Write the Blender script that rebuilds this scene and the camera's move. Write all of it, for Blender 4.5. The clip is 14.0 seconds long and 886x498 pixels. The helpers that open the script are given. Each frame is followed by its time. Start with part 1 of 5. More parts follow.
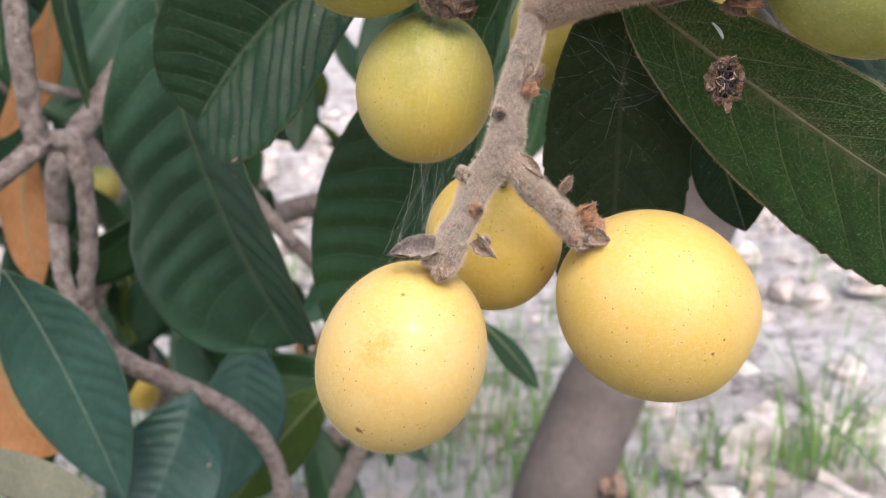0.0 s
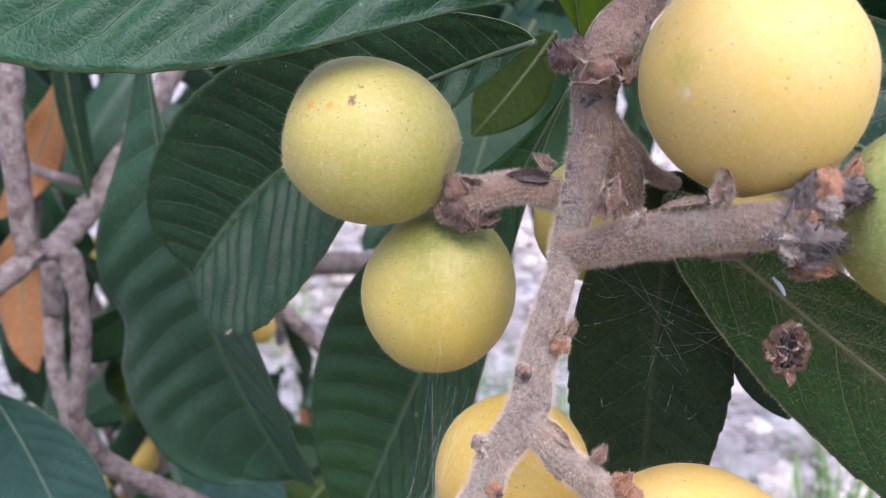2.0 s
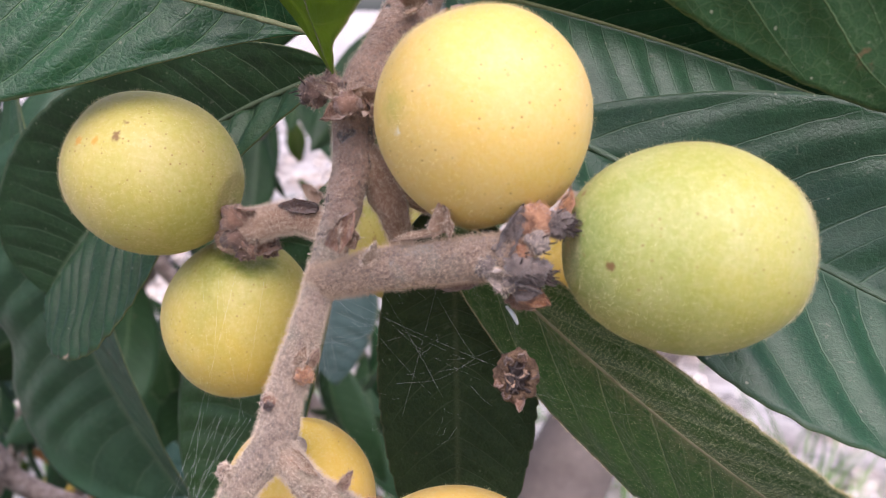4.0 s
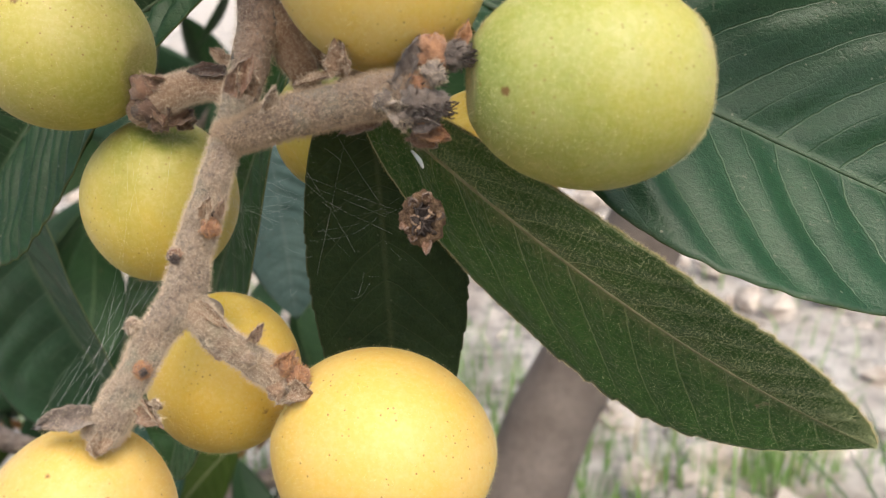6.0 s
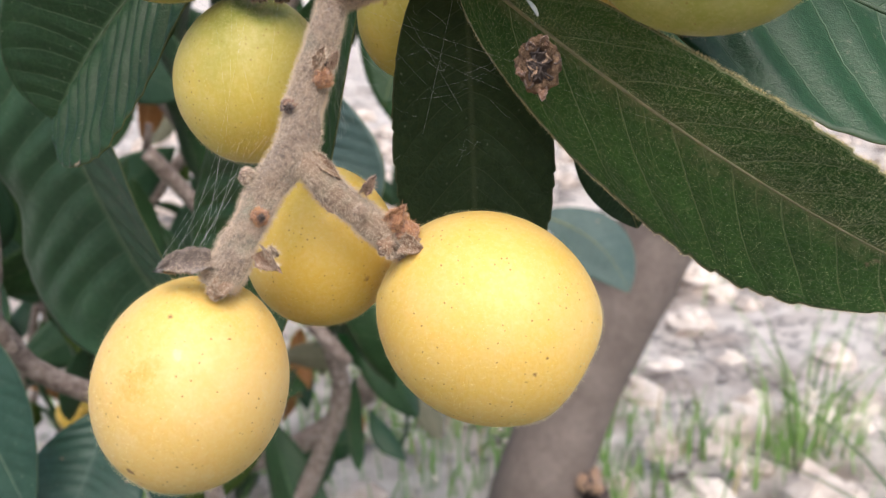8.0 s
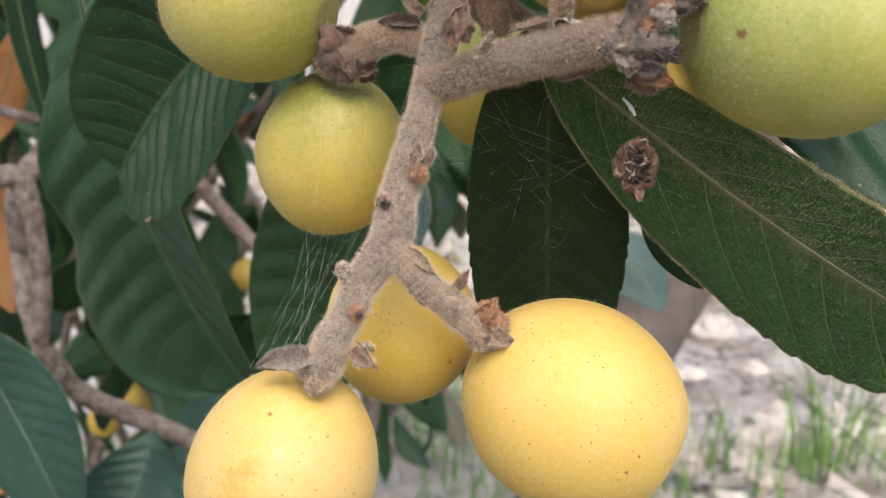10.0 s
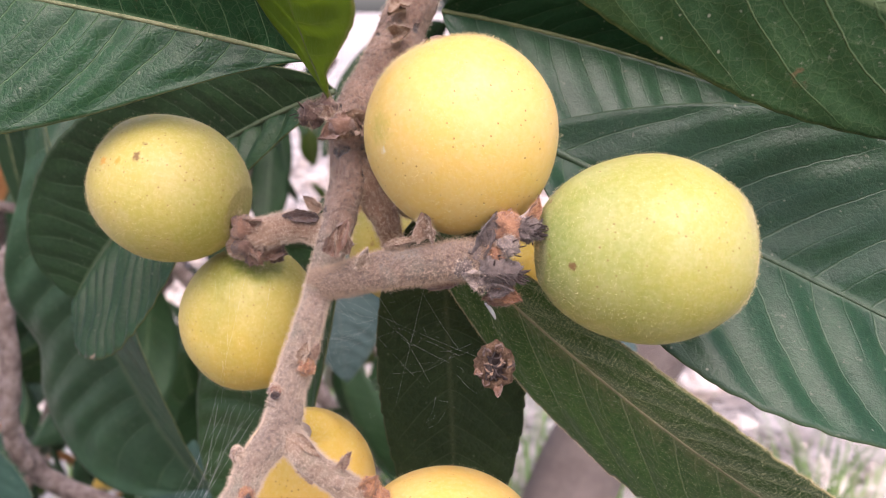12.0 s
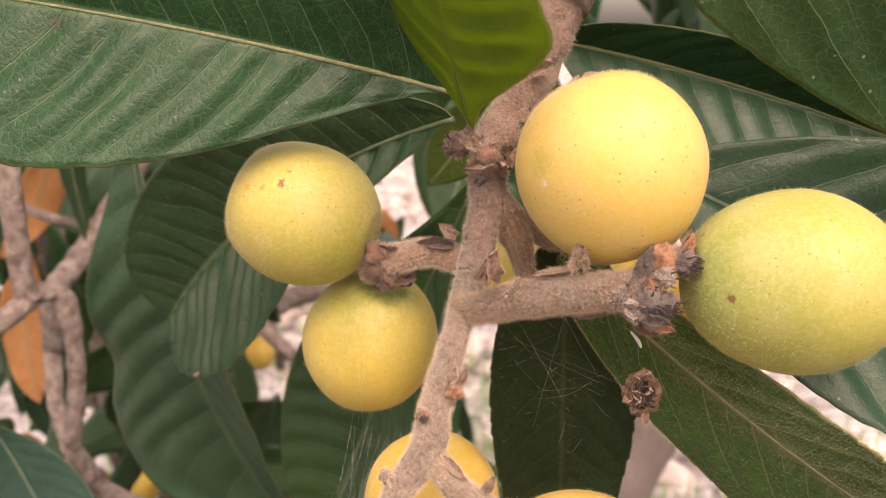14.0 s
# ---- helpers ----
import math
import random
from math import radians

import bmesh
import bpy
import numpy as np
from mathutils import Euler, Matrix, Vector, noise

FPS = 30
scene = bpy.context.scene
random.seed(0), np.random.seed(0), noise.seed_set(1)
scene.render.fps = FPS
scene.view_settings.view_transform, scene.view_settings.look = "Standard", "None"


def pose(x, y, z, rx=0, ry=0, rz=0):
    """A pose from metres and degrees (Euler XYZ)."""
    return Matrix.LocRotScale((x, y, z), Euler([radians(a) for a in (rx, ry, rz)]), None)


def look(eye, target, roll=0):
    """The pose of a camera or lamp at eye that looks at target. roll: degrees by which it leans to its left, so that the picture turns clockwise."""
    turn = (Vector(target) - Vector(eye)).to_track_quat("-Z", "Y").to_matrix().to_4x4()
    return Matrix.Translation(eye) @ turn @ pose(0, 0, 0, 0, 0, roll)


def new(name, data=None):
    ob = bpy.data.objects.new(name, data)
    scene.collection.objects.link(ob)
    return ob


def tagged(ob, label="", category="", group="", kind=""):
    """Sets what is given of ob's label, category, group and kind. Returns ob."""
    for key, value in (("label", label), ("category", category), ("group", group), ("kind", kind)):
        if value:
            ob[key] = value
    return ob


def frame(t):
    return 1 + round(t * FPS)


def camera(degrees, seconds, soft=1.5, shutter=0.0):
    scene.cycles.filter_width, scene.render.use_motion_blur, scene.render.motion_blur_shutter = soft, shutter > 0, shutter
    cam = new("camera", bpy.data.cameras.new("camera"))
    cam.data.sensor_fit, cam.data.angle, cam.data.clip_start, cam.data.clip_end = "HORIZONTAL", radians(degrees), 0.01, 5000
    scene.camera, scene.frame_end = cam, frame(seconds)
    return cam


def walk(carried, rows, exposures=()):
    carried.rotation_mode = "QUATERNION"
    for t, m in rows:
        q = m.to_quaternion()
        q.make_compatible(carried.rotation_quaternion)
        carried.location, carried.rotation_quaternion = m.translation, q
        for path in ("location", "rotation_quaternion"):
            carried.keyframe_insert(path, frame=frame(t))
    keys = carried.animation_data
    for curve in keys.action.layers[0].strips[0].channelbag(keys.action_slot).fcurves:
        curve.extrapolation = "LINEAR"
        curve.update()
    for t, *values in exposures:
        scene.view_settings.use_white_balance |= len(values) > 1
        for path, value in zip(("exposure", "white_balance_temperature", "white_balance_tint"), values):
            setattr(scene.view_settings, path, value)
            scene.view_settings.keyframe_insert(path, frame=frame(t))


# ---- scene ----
cam = camera(55.0, 14.0, soft=0.55)
METRES, EYE, TILT, LEAN, TURN = 0.26, 0.9, -18.0, 0.0, 0.0
ROWS = [
    (0.0, 0.0, 0.0, 0.0, 0.0, 0.0, 0.0),
    (0.5, -0.0274, 0.0051, 0.0449, 0.51, 0.65, -0.27),
    (1.0, -0.023, 0.0348, 0.1117, 0.78, 1.27, -0.62),
    (1.5, -0.0224, 0.0759, 0.1245, 0.75, 1.58, -0.98),
    (2.0, -0.0049, 0.0799, 0.157, 0.67, 1.96, -1.26),
    (2.5, 0.0317, 0.067, 0.1865, 0.58, 2.31, -1.32),
    (3.0, 0.0839, 0.0606, 0.1898, 0.31, 2.51, -1.19),
    (5.5, 0.1912, 0.0833, 0.1226, -1.05, 1.05, 0.72),
    (6.0, 0.2012, 0.0713, 0.0941, -1.11, 0.56, 1.23),
    (6.5, 0.1998, 0.0746, 0.0705, -0.88, 0.15, 1.45),
    (7.0, 0.1551, 0.0714, 0.0298, -0.71, -0.05, 1.5),
    (7.5, 0.1432, 0.0712, 0.0084, -0.49, -0.34, 1.43),
    (10.0, 0.0882, 0.0692, 0.0728, 1.02, -0.52, 0.56),
    (10.5, 0.1128, 0.0377, 0.112, 1.05, -0.01, 0.35),
    (11.0, 0.1441, 0.0354, 0.1261, 1.07, 0.57, 0.34),
    (11.5, 0.1682, 0.0299, 0.1553, 0.99, 1.24, 0.43),
    (12.0, 0.1732, -0.0006, 0.177, 0.95, 2.25, 0.36),
    (12.5, 0.1509, -0.0104, 0.1549, 1.1, 2.25, 0.53),
    (13.0, 0.1136, -0.0214, 0.1538, 1.35, 2.55, 0.2),
    (13.5, 0.0967, -0.0368, 0.1885, 1.33, 3.01, -0.08),
    (14.0, 0.0706, -0.0196, 0.1876, 1.4, 3.15, -0.37),
]
walk(cam, [(t, pose(0, 0, EYE, TILT, LEAN, TURN) @ pose(METRES * x, METRES * y, METRES * z, 90 + pitch, roll, yaw)) for t, x, y, z, yaw, pitch, roll in ROWS],
     exposures=[(0.0, 0.58, 6300, 14), (0.5, 0.47, 6350, 15), (1.0, 0.52, 6200, 16), (1.5, 0.62, 5750, 20), (2.0, 0.68, 5600, 23), (2.5, 0.71, 6000, 25), (3.0, 0.71, 6250, 26),
                (5.5, 0.52, 5950, 12), (6.0, 0.48, 7000, 7), (6.5, 0.44, 7000, 7), (7.0, 0.50, 6800, 9), (7.5, 0.56, 6600, 11), (10.0, 0.48, 6650, 10), (10.5, 0.50, 6150, 13),
                (11.0, 0.58, 5850, 23), (11.5, 0.64, 5600, 28), (12.0, 0.77, 6550, 28), (12.5, 0.76, 6850, 28), (13.0, 0.73, 6400, 28), (13.5, 0.72, 6900, 28), (14.0, 0.80, 8400, 30)])
cam.data.dof.use_dof = True
cam.data.dof.focus_distance = 0.165
cam.data.dof.aperture_fstop = 23.0

# ---------------------------------------------------------------- light
world = bpy.data.worlds.new("sky")
scene.world = world
world.use_nodes = True
wn = world.node_tree.nodes
sky = wn.new("ShaderNodeTexSky")
sky.sky_type = "NISHITA"
sky.sun_disc = False
sky.sun_elevation, sky.sun_rotation = radians(58), radians(171)
sky.air_density, sky.dust_density, sky.ozone_density = 1.0, 3.0, 1.0
wn["Background"].inputs["Strength"].default_value = 0.15
world.node_tree.links.new(sky.outputs[0], wn["Background"].inputs["Color"])
sun_data = bpy.data.lights.new("sun", "SUN")
sun_data.energy, sun_data.angle, sun_data.color = 2.3, radians(62), (1.0, 0.95, 0.88)
sun = new("sun", sun_data)
sun.matrix_world = look((0.3, -1.6, 2.9), (0.0, 0.2, 0.0))


# ---------------------------------------------------------------- materials
class Mat:
    """A small node-tree writer."""

    def __init__(self, name):
        self.m = bpy.data.materials.new(name)
        self.m.use_nodes = True
        self.t = self.m.node_tree
        self.b = self.t.nodes["Principled BSDF"]

    def node(self, kind, **inputs):
        n = self.t.nodes.new(kind)
        for key, value in inputs.items():
            self.put(n, key.replace("_", " "), value)
        return n

    def put(self, n, key, value):
        sock = n.inputs[int(key[1:])] if key[0] == "i" and key[1:].isdigit() else n.inputs[key]
        if isinstance(value, bpy.types.NodeSocket):
            self.t.links.new(value, sock)
        else:
            sock.default_value = value

    def coords(self, what="Object"):
        return self.node("ShaderNodeTexCoord").outputs[what]

    def noise(self, scale, detail=4.0, rough=0.55, vec=None):
        n = self.node("ShaderNodeTexNoise", Scale=scale, Detail=detail, Roughness=rough)
        self.put(n, "Vector", vec if vec is not None else self.coords())
        return n.outputs["Fac"]

    def math(self, op, a, b=0.0, c=None, clamp=False):
        n = self.node("ShaderNodeMath")
        n.operation, n.use_clamp = op, clamp
        self.put(n, "i0", a)
        self.put(n, "i1", b)
        if c is not None:
            self.put(n, "i2", c)
        return n.outputs[0]

    def ramp(self, fac, lo, hi, a=0.0, b=1.0):
        n = self.node("ShaderNodeMapRange", Value=fac)
        for key, value in (("From Min", lo), ("From Max", hi), ("To Min", a), ("To Max", b)):
            n.inputs[key].default_value = value
        return n.outputs[0]

    def mix(self, fac, a, b, mode="MIX"):
        n = self.node("ShaderNodeMix")
        n.data_type, n.blend_type = "RGBA", mode
        self.put(n, "i0", fac)
        self.put(n, "i6", (*a, 1) if isinstance(a, tuple) else a)
        self.put(n, "i7", (*b, 1) if isinstance(b, tuple) else b)
        return n.outputs[2]

    def bump(self, height, strength, distance):
        n = self.node("ShaderNodeBump", Strength=strength, Distance=distance, Height=height)
        self.put(self.b, "Normal", n.outputs[0])

    def done(self, color, rough, **more):
        self.put(self.b, "Base Color", (*color, 1) if isinstance(color, tuple) else color)
        self.put(self.b, "Roughness", rough)
        for key, value in more.items():
            self.put(self.b, key.replace("_", " "), value)
        return self.m


def skin_material(name, ripe, unripe, spread, cheek, marks=()):
    """Loquat skin: the colour turns from unripe at the stalk to ripe; freckles and faint blotches."""
    k = Mat(name)
    uv = k.node("ShaderNodeSeparateXYZ", Vector=k.coords("UV"))
    along = k.math("ADD", uv.outputs[1], k.math("MULTIPLY", k.math("SUBTRACT", k.noise(60, 3), 0.5), 0.5))
    col = k.mix(k.ramp(along, spread[0], spread[1]), unripe, ripe)
    col = k.mix(k.ramp(k.noise(85, 5, 0.65), 0.42, 0.75, 0, 0.65), col, cheek)
    col = k.mix(k.ramp(k.noise(900, 4, 0.65), 0.42, 0.68, 0, 0.16), col, (0.80, 0.71, 0.42))
    dots = k.node("ShaderNodeTexVoronoi", Vector=k.coords(), Scale=820.0)
    pick = k.math("GREATER_THAN", k.node("ShaderNodeSeparateColor", Color=dots.outputs["Color"]).outputs[0], 0.6)
    spot = k.math("MULTIPLY", k.ramp(dots.outputs["Distance"], 0.09, 0.17, 1, 0), pick)
    spot = k.math("MULTIPLY", spot, k.ramp(k.noise(90, 2), 0.34, 0.46))
    col = k.mix(k.math("MULTIPLY", spot, 0.9), col, (0.24, 0.11, 0.03))
    scars = k.node("ShaderNodeTexVoronoi", Vector=k.coords(), Scale=95.0)
    few = k.math("GREATER_THAN", k.node("ShaderNodeSeparateColor", Color=scars.outputs["Color"]).outputs[1], 0.86)
    edge = k.math("ADD", scars.outputs["Distance"], k.math("MULTIPLY", k.noise(900, 3), 0.16))
    scar = k.math("MULTIPLY", k.ramp(edge, 0.13, 0.17, 1, 0), few)
    col = k.mix(k.math("MULTIPLY", scar, 0.7), col, (0.26, 0.13, 0.05))
    for place, size, tint in marks:
        away = k.node("ShaderNodeVectorMath")
        away.operation = "DISTANCE"
        k.put(away, "i0", k.coords())
        k.put(away, "i1", place)
        d = k.math("ADD", away.outputs["Value"], k.math("MULTIPLY", k.math("SUBTRACT", k.noise(900, 4, 0.7), 0.5), size * 2.2))
        soft = size > 0.0018
        col = k.mix(k.ramp(d, 0.0 if soft else size * 0.5, size * (1.4 if soft else 1.0), 0.75 if soft else 0.85, 0), col, tint)
    k.bump(k.math("ADD", k.noise(1800, 4, 0.6), k.math("MULTIPLY", k.noise(150, 3), 0.5)), 0.15, 0.0005)
    return k.done(col, k.ramp(k.noise(300, 4), 0.3, 0.7, 0.42, 0.58), Subsurface_Weight=0.12, Subsurface_Radius=(0.004, 0.002, 0.0006),
                  Subsurface_Scale=1.0, Sheen_Weight=0.06, Sheen_Roughness=0.4, Specular_IOR_Level=0.36)


def leaf_material(name, dark, light, vein, rough, sheen=0.0, under=False, dust=0.25, translucent=0.12, lines=0.45, gloss=0.4, rim=0.5, dusty=0.0, relief=1.0, net_relief=1.0, thin=None):
    """Leaf blade: lateral veins follow the leaf's own length and width, with two sizes of netted veinlets between them."""
    k = Mat(name)
    uv = k.node("ShaderNodeSeparateXYZ", Vector=k.coords("UV"))
    across = k.math("ABSOLUTE", k.math("MULTIPLY", k.math("SUBTRACT", uv.outputs[1], 0.5), 2.0))
    u = k.math("ADD", uv.outputs[0], k.math("MULTIPLY", k.math("SUBTRACT", k.noise(130, 3), 0.5), 0.16))
    phase = k.math("SUBTRACT", u, k.math("ADD", k.math("MULTIPLY", across, 1.3), k.math("MULTIPLY", k.math("MULTIPLY", across, across), 0.9)))
    off = k.math("SUBTRACT", 0.5, k.math("ABSOLUTE", k.math("SUBTRACT", k.math("FRACT", phase), 0.5)))
    line = k.math("MULTIPLY", k.ramp(off, 0.006, 0.024, 1, 0), k.ramp(across, 0.6, 0.98, 1, 0.1))
    minor = k.math("MULTIPLY", k.ramp(off, 0.478, 0.494, 0, 0.5), k.ramp(across, 0.22, 0.6, 1, 0))
    rib = k.ramp(across, 0.015, 0.05, 1, 0)
    stir = k.node("ShaderNodeTexNoise", Vector=k.coords(), Scale=260.0, Detail=2.0)
    move = k.node("ShaderNodeVectorMath", i0=stir.outputs["Color"], i1=(0.5, 0.5, 0.5))
    move.operation = "SUBTRACT"
    small = k.node("ShaderNodeVectorMath", i0=move.outputs[0], i1=(0.0016, 0.0016, 0.0016))
    small.operation = "MULTIPLY"
    warped = k.node("ShaderNodeVectorMath", i0=small.outputs[0], i1=k.coords())
    warped.operation = "ADD"
    nets = []
    for size in (430.0, 1050.0):
        net = k.node("ShaderNodeTexVoronoi", Vector=warped.outputs[0], Scale=size)
        net.feature = "DISTANCE_TO_EDGE"
        nets.append(net.outputs["Distance"])
    veinlet = k.math("MAXIMUM", k.ramp(nets[0], 0.0, 0.055, 1, 0), k.ramp(nets[1], 0.0, 0.09, 0.4, 0))
    col = k.mix(k.ramp(k.noise(45, 5, 0.6), 0.3, 0.72), dark, light)
    col = k.mix(k.ramp(k.noise(480, 5, 0.65), 0.35, 0.65, 0, 0.35), col, (dark[0] * 0.5, dark[1] * 0.5, dark[2] * 0.5))
    col = k.mix(k.math("MULTIPLY", veinlet, 0.55 * lines), col, vein)
    col = k.mix(k.math("MULTIPLY", k.math("MAXIMUM", k.math("MAXIMUM", line, minor), rib), min(1.0, 1.5 * lines)), col, vein)
    fleck = k.math("MULTIPLY", k.ramp(k.noise(650, 4, 0.7), 0.60, 0.70), k.ramp(k.noise(70, 3), 0.45, 0.62))
    col = k.mix(k.math("MULTIPLY", fleck, dust), col, (0.42, 0.40, 0.30))
    specks = k.node("ShaderNodeTexVoronoi", Vector=warped.outputs[0], Scale=430.0)
    speck = k.math("MULTIPLY", k.ramp(specks.outputs["Distance"], 0.07, 0.16, 1, 0), k.math("GREATER_THAN", k.node("ShaderNodeSeparateColor", Color=specks.outputs["Color"]).outputs[0], 0.84))
    col = k.mix(k.math("MULTIPLY", speck, 0.1 + 1.4 * dust), col, (0.36, 0.37, 0.26))
    scars = k.node("ShaderNodeTexVoronoi", Vector=warped.outputs[0], Scale=75.0)
    few = k.math("GREATER_THAN", k.node("ShaderNodeSeparateColor", Color=scars.outputs["Color"]).outputs[1], 0.80)
    edge = k.math("ADD", scars.outputs["Distance"], k.math("MULTIPLY", k.noise(700, 4, 0.7), 0.22))
    col = k.mix(k.math("MULTIPLY", k.ramp(edge, 0.14, 0.20, 0.9, 0), few), col, k.mix(k.ramp(k.noise(60, 2), 0.45, 0.55), (0.10, 0.045, 0.03), (0.34, 0.25, 0.17)))
    brown = k.math("MULTIPLY", k.ramp(k.noise(120, 4, 0.6), 0.70, 0.76), k.ramp(k.noise(28, 2), 0.5, 0.6))
    col = k.mix(k.math("MULTIPLY", brown, 0.6), col, (0.24, 0.13, 0.07))
    if dusty:
        grime = k.math("MULTIPLY", k.ramp(k.math("ADD", across, k.math("MULTIPLY", k.math("SUBTRACT", k.noise(160, 4, 0.65), 0.5), 0.25)), 0.02, 0.26, 1, 0), k.ramp(k.noise(500, 4, 0.7), 0.38, 0.62))
        col = k.mix(k.math("MULTIPLY", grime, dusty), col, (0.26, 0.21, 0.125))
        tufts = k.ramp(k.noise(1300, 4, 0.75), 0.50, 0.72)
        col = k.mix(k.math("MULTIPLY", tufts, 0.35), col, (0.19, 0.22, 0.10))
    col = k.mix(k.ramp(k.math("ADD", across, k.math("MULTIPLY", k.noise(300, 3), 0.02)), 0.985, 1.0, 0, rim), col, (0.28, 0.27, 0.15))
    domes = k.math("ADD", k.ramp(nets[0], 0.0, 0.2, 0, 0.5), k.ramp(nets[1], 0.0, 0.25, 0, 0.32))
    height = k.math("ADD", k.math("MULTIPLY", domes, (-0.8 if under else 1.0) * net_relief), k.math("MULTIPLY", k.math("MAXIMUM", line, minor), (1.1 if under else -1.1) * relief))
    height = k.math("ADD", height, k.math("MULTIPLY", k.noise(2400, 3, 0.6), 0.4 + 0.7 * sheen))
    height = k.math("ADD", height, k.math("MULTIPLY", k.noise(420, 3, 0.6), 0.35))
    k.bump(height, 0.6, 0.0003)
    mat = k.done(col, k.ramp(k.noise(240, 4), 0.3, 0.7, rough - 0.06, rough + 0.08), Sheen_Weight=sheen, Sheen_Roughness=0.5, Specular_IOR_Level=gloss, Sheen_Tint=(0.8, 0.85, 0.7, 1))
    through_leaf = k.node("ShaderNodeBsdfTranslucent", Color=k.mix(0.35 if thin else 0.5, thin or (light[0] * 2.0, light[1] * 2.2, light[2] * 0.8), col))
    both = k.node("ShaderNodeMixShader", Fac=translucent)
    k.put(both, "i1", k.b.outputs[0])
    k.put(both, "i2", through_leaf.outputs[0])
    k.put(k.t.nodes["Material Output"], "Surface", both.outputs[0])
    return mat


def plain_material(name, a, b, scale, rough, bump=0.5, depth=0.0005, fine=900, sheen=0.0, third=None):
    k = Mat(name)
    col = k.mix(k.ramp(k.noise(scale, 5, 0.65), 0.35, 0.68), a, b)
    if third:
        col = k.mix(k.ramp(k.noise(scale * 0.6, 3), 0.56, 0.68, 0, 0.8), col, third)
    col = k.mix(k.ramp(k.noise(fine, 4, 0.7), 0.35, 0.75, 0, 0.35), col, (a[0] * 0.35, a[1] * 0.33, a[2] * 0.32))
    k.bump(k.math("ADD", k.noise(fine, 5, 0.7), k.noise(scale * 2, 3)), bump, depth)
    return k.done(col, rough, Sheen_Weight=sheen, Sheen_Roughness=0.6)


SCAR, STAIN, PALESPOT = (0.185, 0.084, 0.034), (0.605, 0.302, 0.042), (0.773, 0.739, 0.588)
GOLD = skin_material("golden_skin", (0.66, 0.435, 0.075), (0.58, 0.41, 0.062), (0.0, 0.35), (0.689, 0.487, 0.134))
TURNING = skin_material("turning_skin", (0.635, 0.475, 0.092), (0.20, 0.24, 0.045), (0.03, 0.50), (0.538, 0.454, 0.134),
                        [((0.0039, -0.0159, 0.0058), 0.0006, SCAR), ((-0.0089, -0.0103, -0.0108), 0.0009, SCAR), ((0.0028, -0.0159, 0.0064), 0.0004, SCAR), ((-0.0055, -0.0160, 0.0040), 0.0006, SCAR)])
PALE = skin_material("pale_skin", (0.50, 0.42, 0.10), (0.30, 0.31, 0.05), (0.0, 0.62), (0.50, 0.415, 0.15),
                     [((-0.0029, -0.0131, 0.0101), 0.0014, SCAR), ((-0.0014, -0.0112, 0.0124), 0.0009, SCAR), ((-0.0104, -0.0102, 0.0084), 0.0012, STAIN), ((0.0034, -0.0161, -0.0034), 0.0006, SCAR), ((-0.0070, -0.0124, 0.0089), 0.0010, STAIN)])
GREEN = skin_material("green_skin", (0.44, 0.405, 0.082), (0.23, 0.295, 0.075), (0.05, 0.66), (0.455, 0.46, 0.20),
                      [((-0.0140, -0.0121, 0.0005), 0.0009, SCAR), ((0.0166, -0.0060, 0.0067), 0.0030, (0.437, 0.370, 0.235))])
LOWLEFT = skin_material("ripe_skin_streaked", (0.71, 0.465, 0.14), (0.65, 0.435, 0.10), (0.0, 0.3), (0.74, 0.545, 0.25),
                        [((-0.0054, -0.0152, 0.0076), 0.0028, STAIN), ((-0.0024, -0.0145, 0.0100), 0.0020, STAIN), ((-0.0111, -0.0138, -0.0020), 0.0013, SCAR), ((0.0007, -0.0084, 0.0157), 0.0007, SCAR), ((-0.0077, -0.0132, -0.0091), 0.0009, SCAR), ((-0.0091, -0.0114, 0.0102), 0.0006, SCAR), ((0.0025, -0.0133, 0.0116), 0.0012, (0.672, 0.487, 0.302))])
FRECKLED = skin_material("ripe_skin_freckled", (0.70, 0.455, 0.104), (0.63, 0.425, 0.08), (0.0, 0.3), (0.725, 0.52, 0.20),
                         [((-0.0029, -0.0198, 0.0035), 0.0008, SCAR), ((-0.0018, -0.0201, 0.0020), 0.0005, SCAR), ((-0.0064, -0.0189, 0.0038), 0.0006, SCAR), ((0.0081, -0.0170, 0.0076), 0.0006, SCAR), ((0.0074, -0.0186, -0.0030), 0.0007, SCAR), ((0.0059, -0.0190, -0.0043), 0.0005, SCAR), ((0.0095, -0.0179, -0.0005), 0.0004, SCAR)])
BRIGHT = skin_material("ripe_skin_bright", (0.70, 0.48, 0.118), (0.65, 0.445, 0.078), (0.0, 0.3), (0.73, 0.55, 0.24),
                       [((-0.0062, -0.0162, -0.0062), 0.0009, PALESPOT), ((-0.0142, -0.0117, -0.0007), 0.0011, PALESPOT), ((0.0027, -0.0160, 0.0086), 0.0006, SCAR), ((0.0040, -0.0158, 0.0086), 0.0006, SCAR), ((-0.0147, -0.0106, 0.0033), 0.0028, (0.437, 0.386, 0.084))])
WOOL = plain_material("woolly_stalk", (0.21, 0.135, 0.092), (0.39, 0.28, 0.20), 150, 0.9, 0.7, 0.0006, 1400, 0.3, (0.30, 0.31, 0.22))
BROWNWOOL = plain_material("brown_woolly_stalk", (0.145, 0.085, 0.053), (0.31, 0.205, 0.14), 170, 0.9, 1.0, 0.0013, 1000, 0.3, (0.22, 0.20, 0.15))


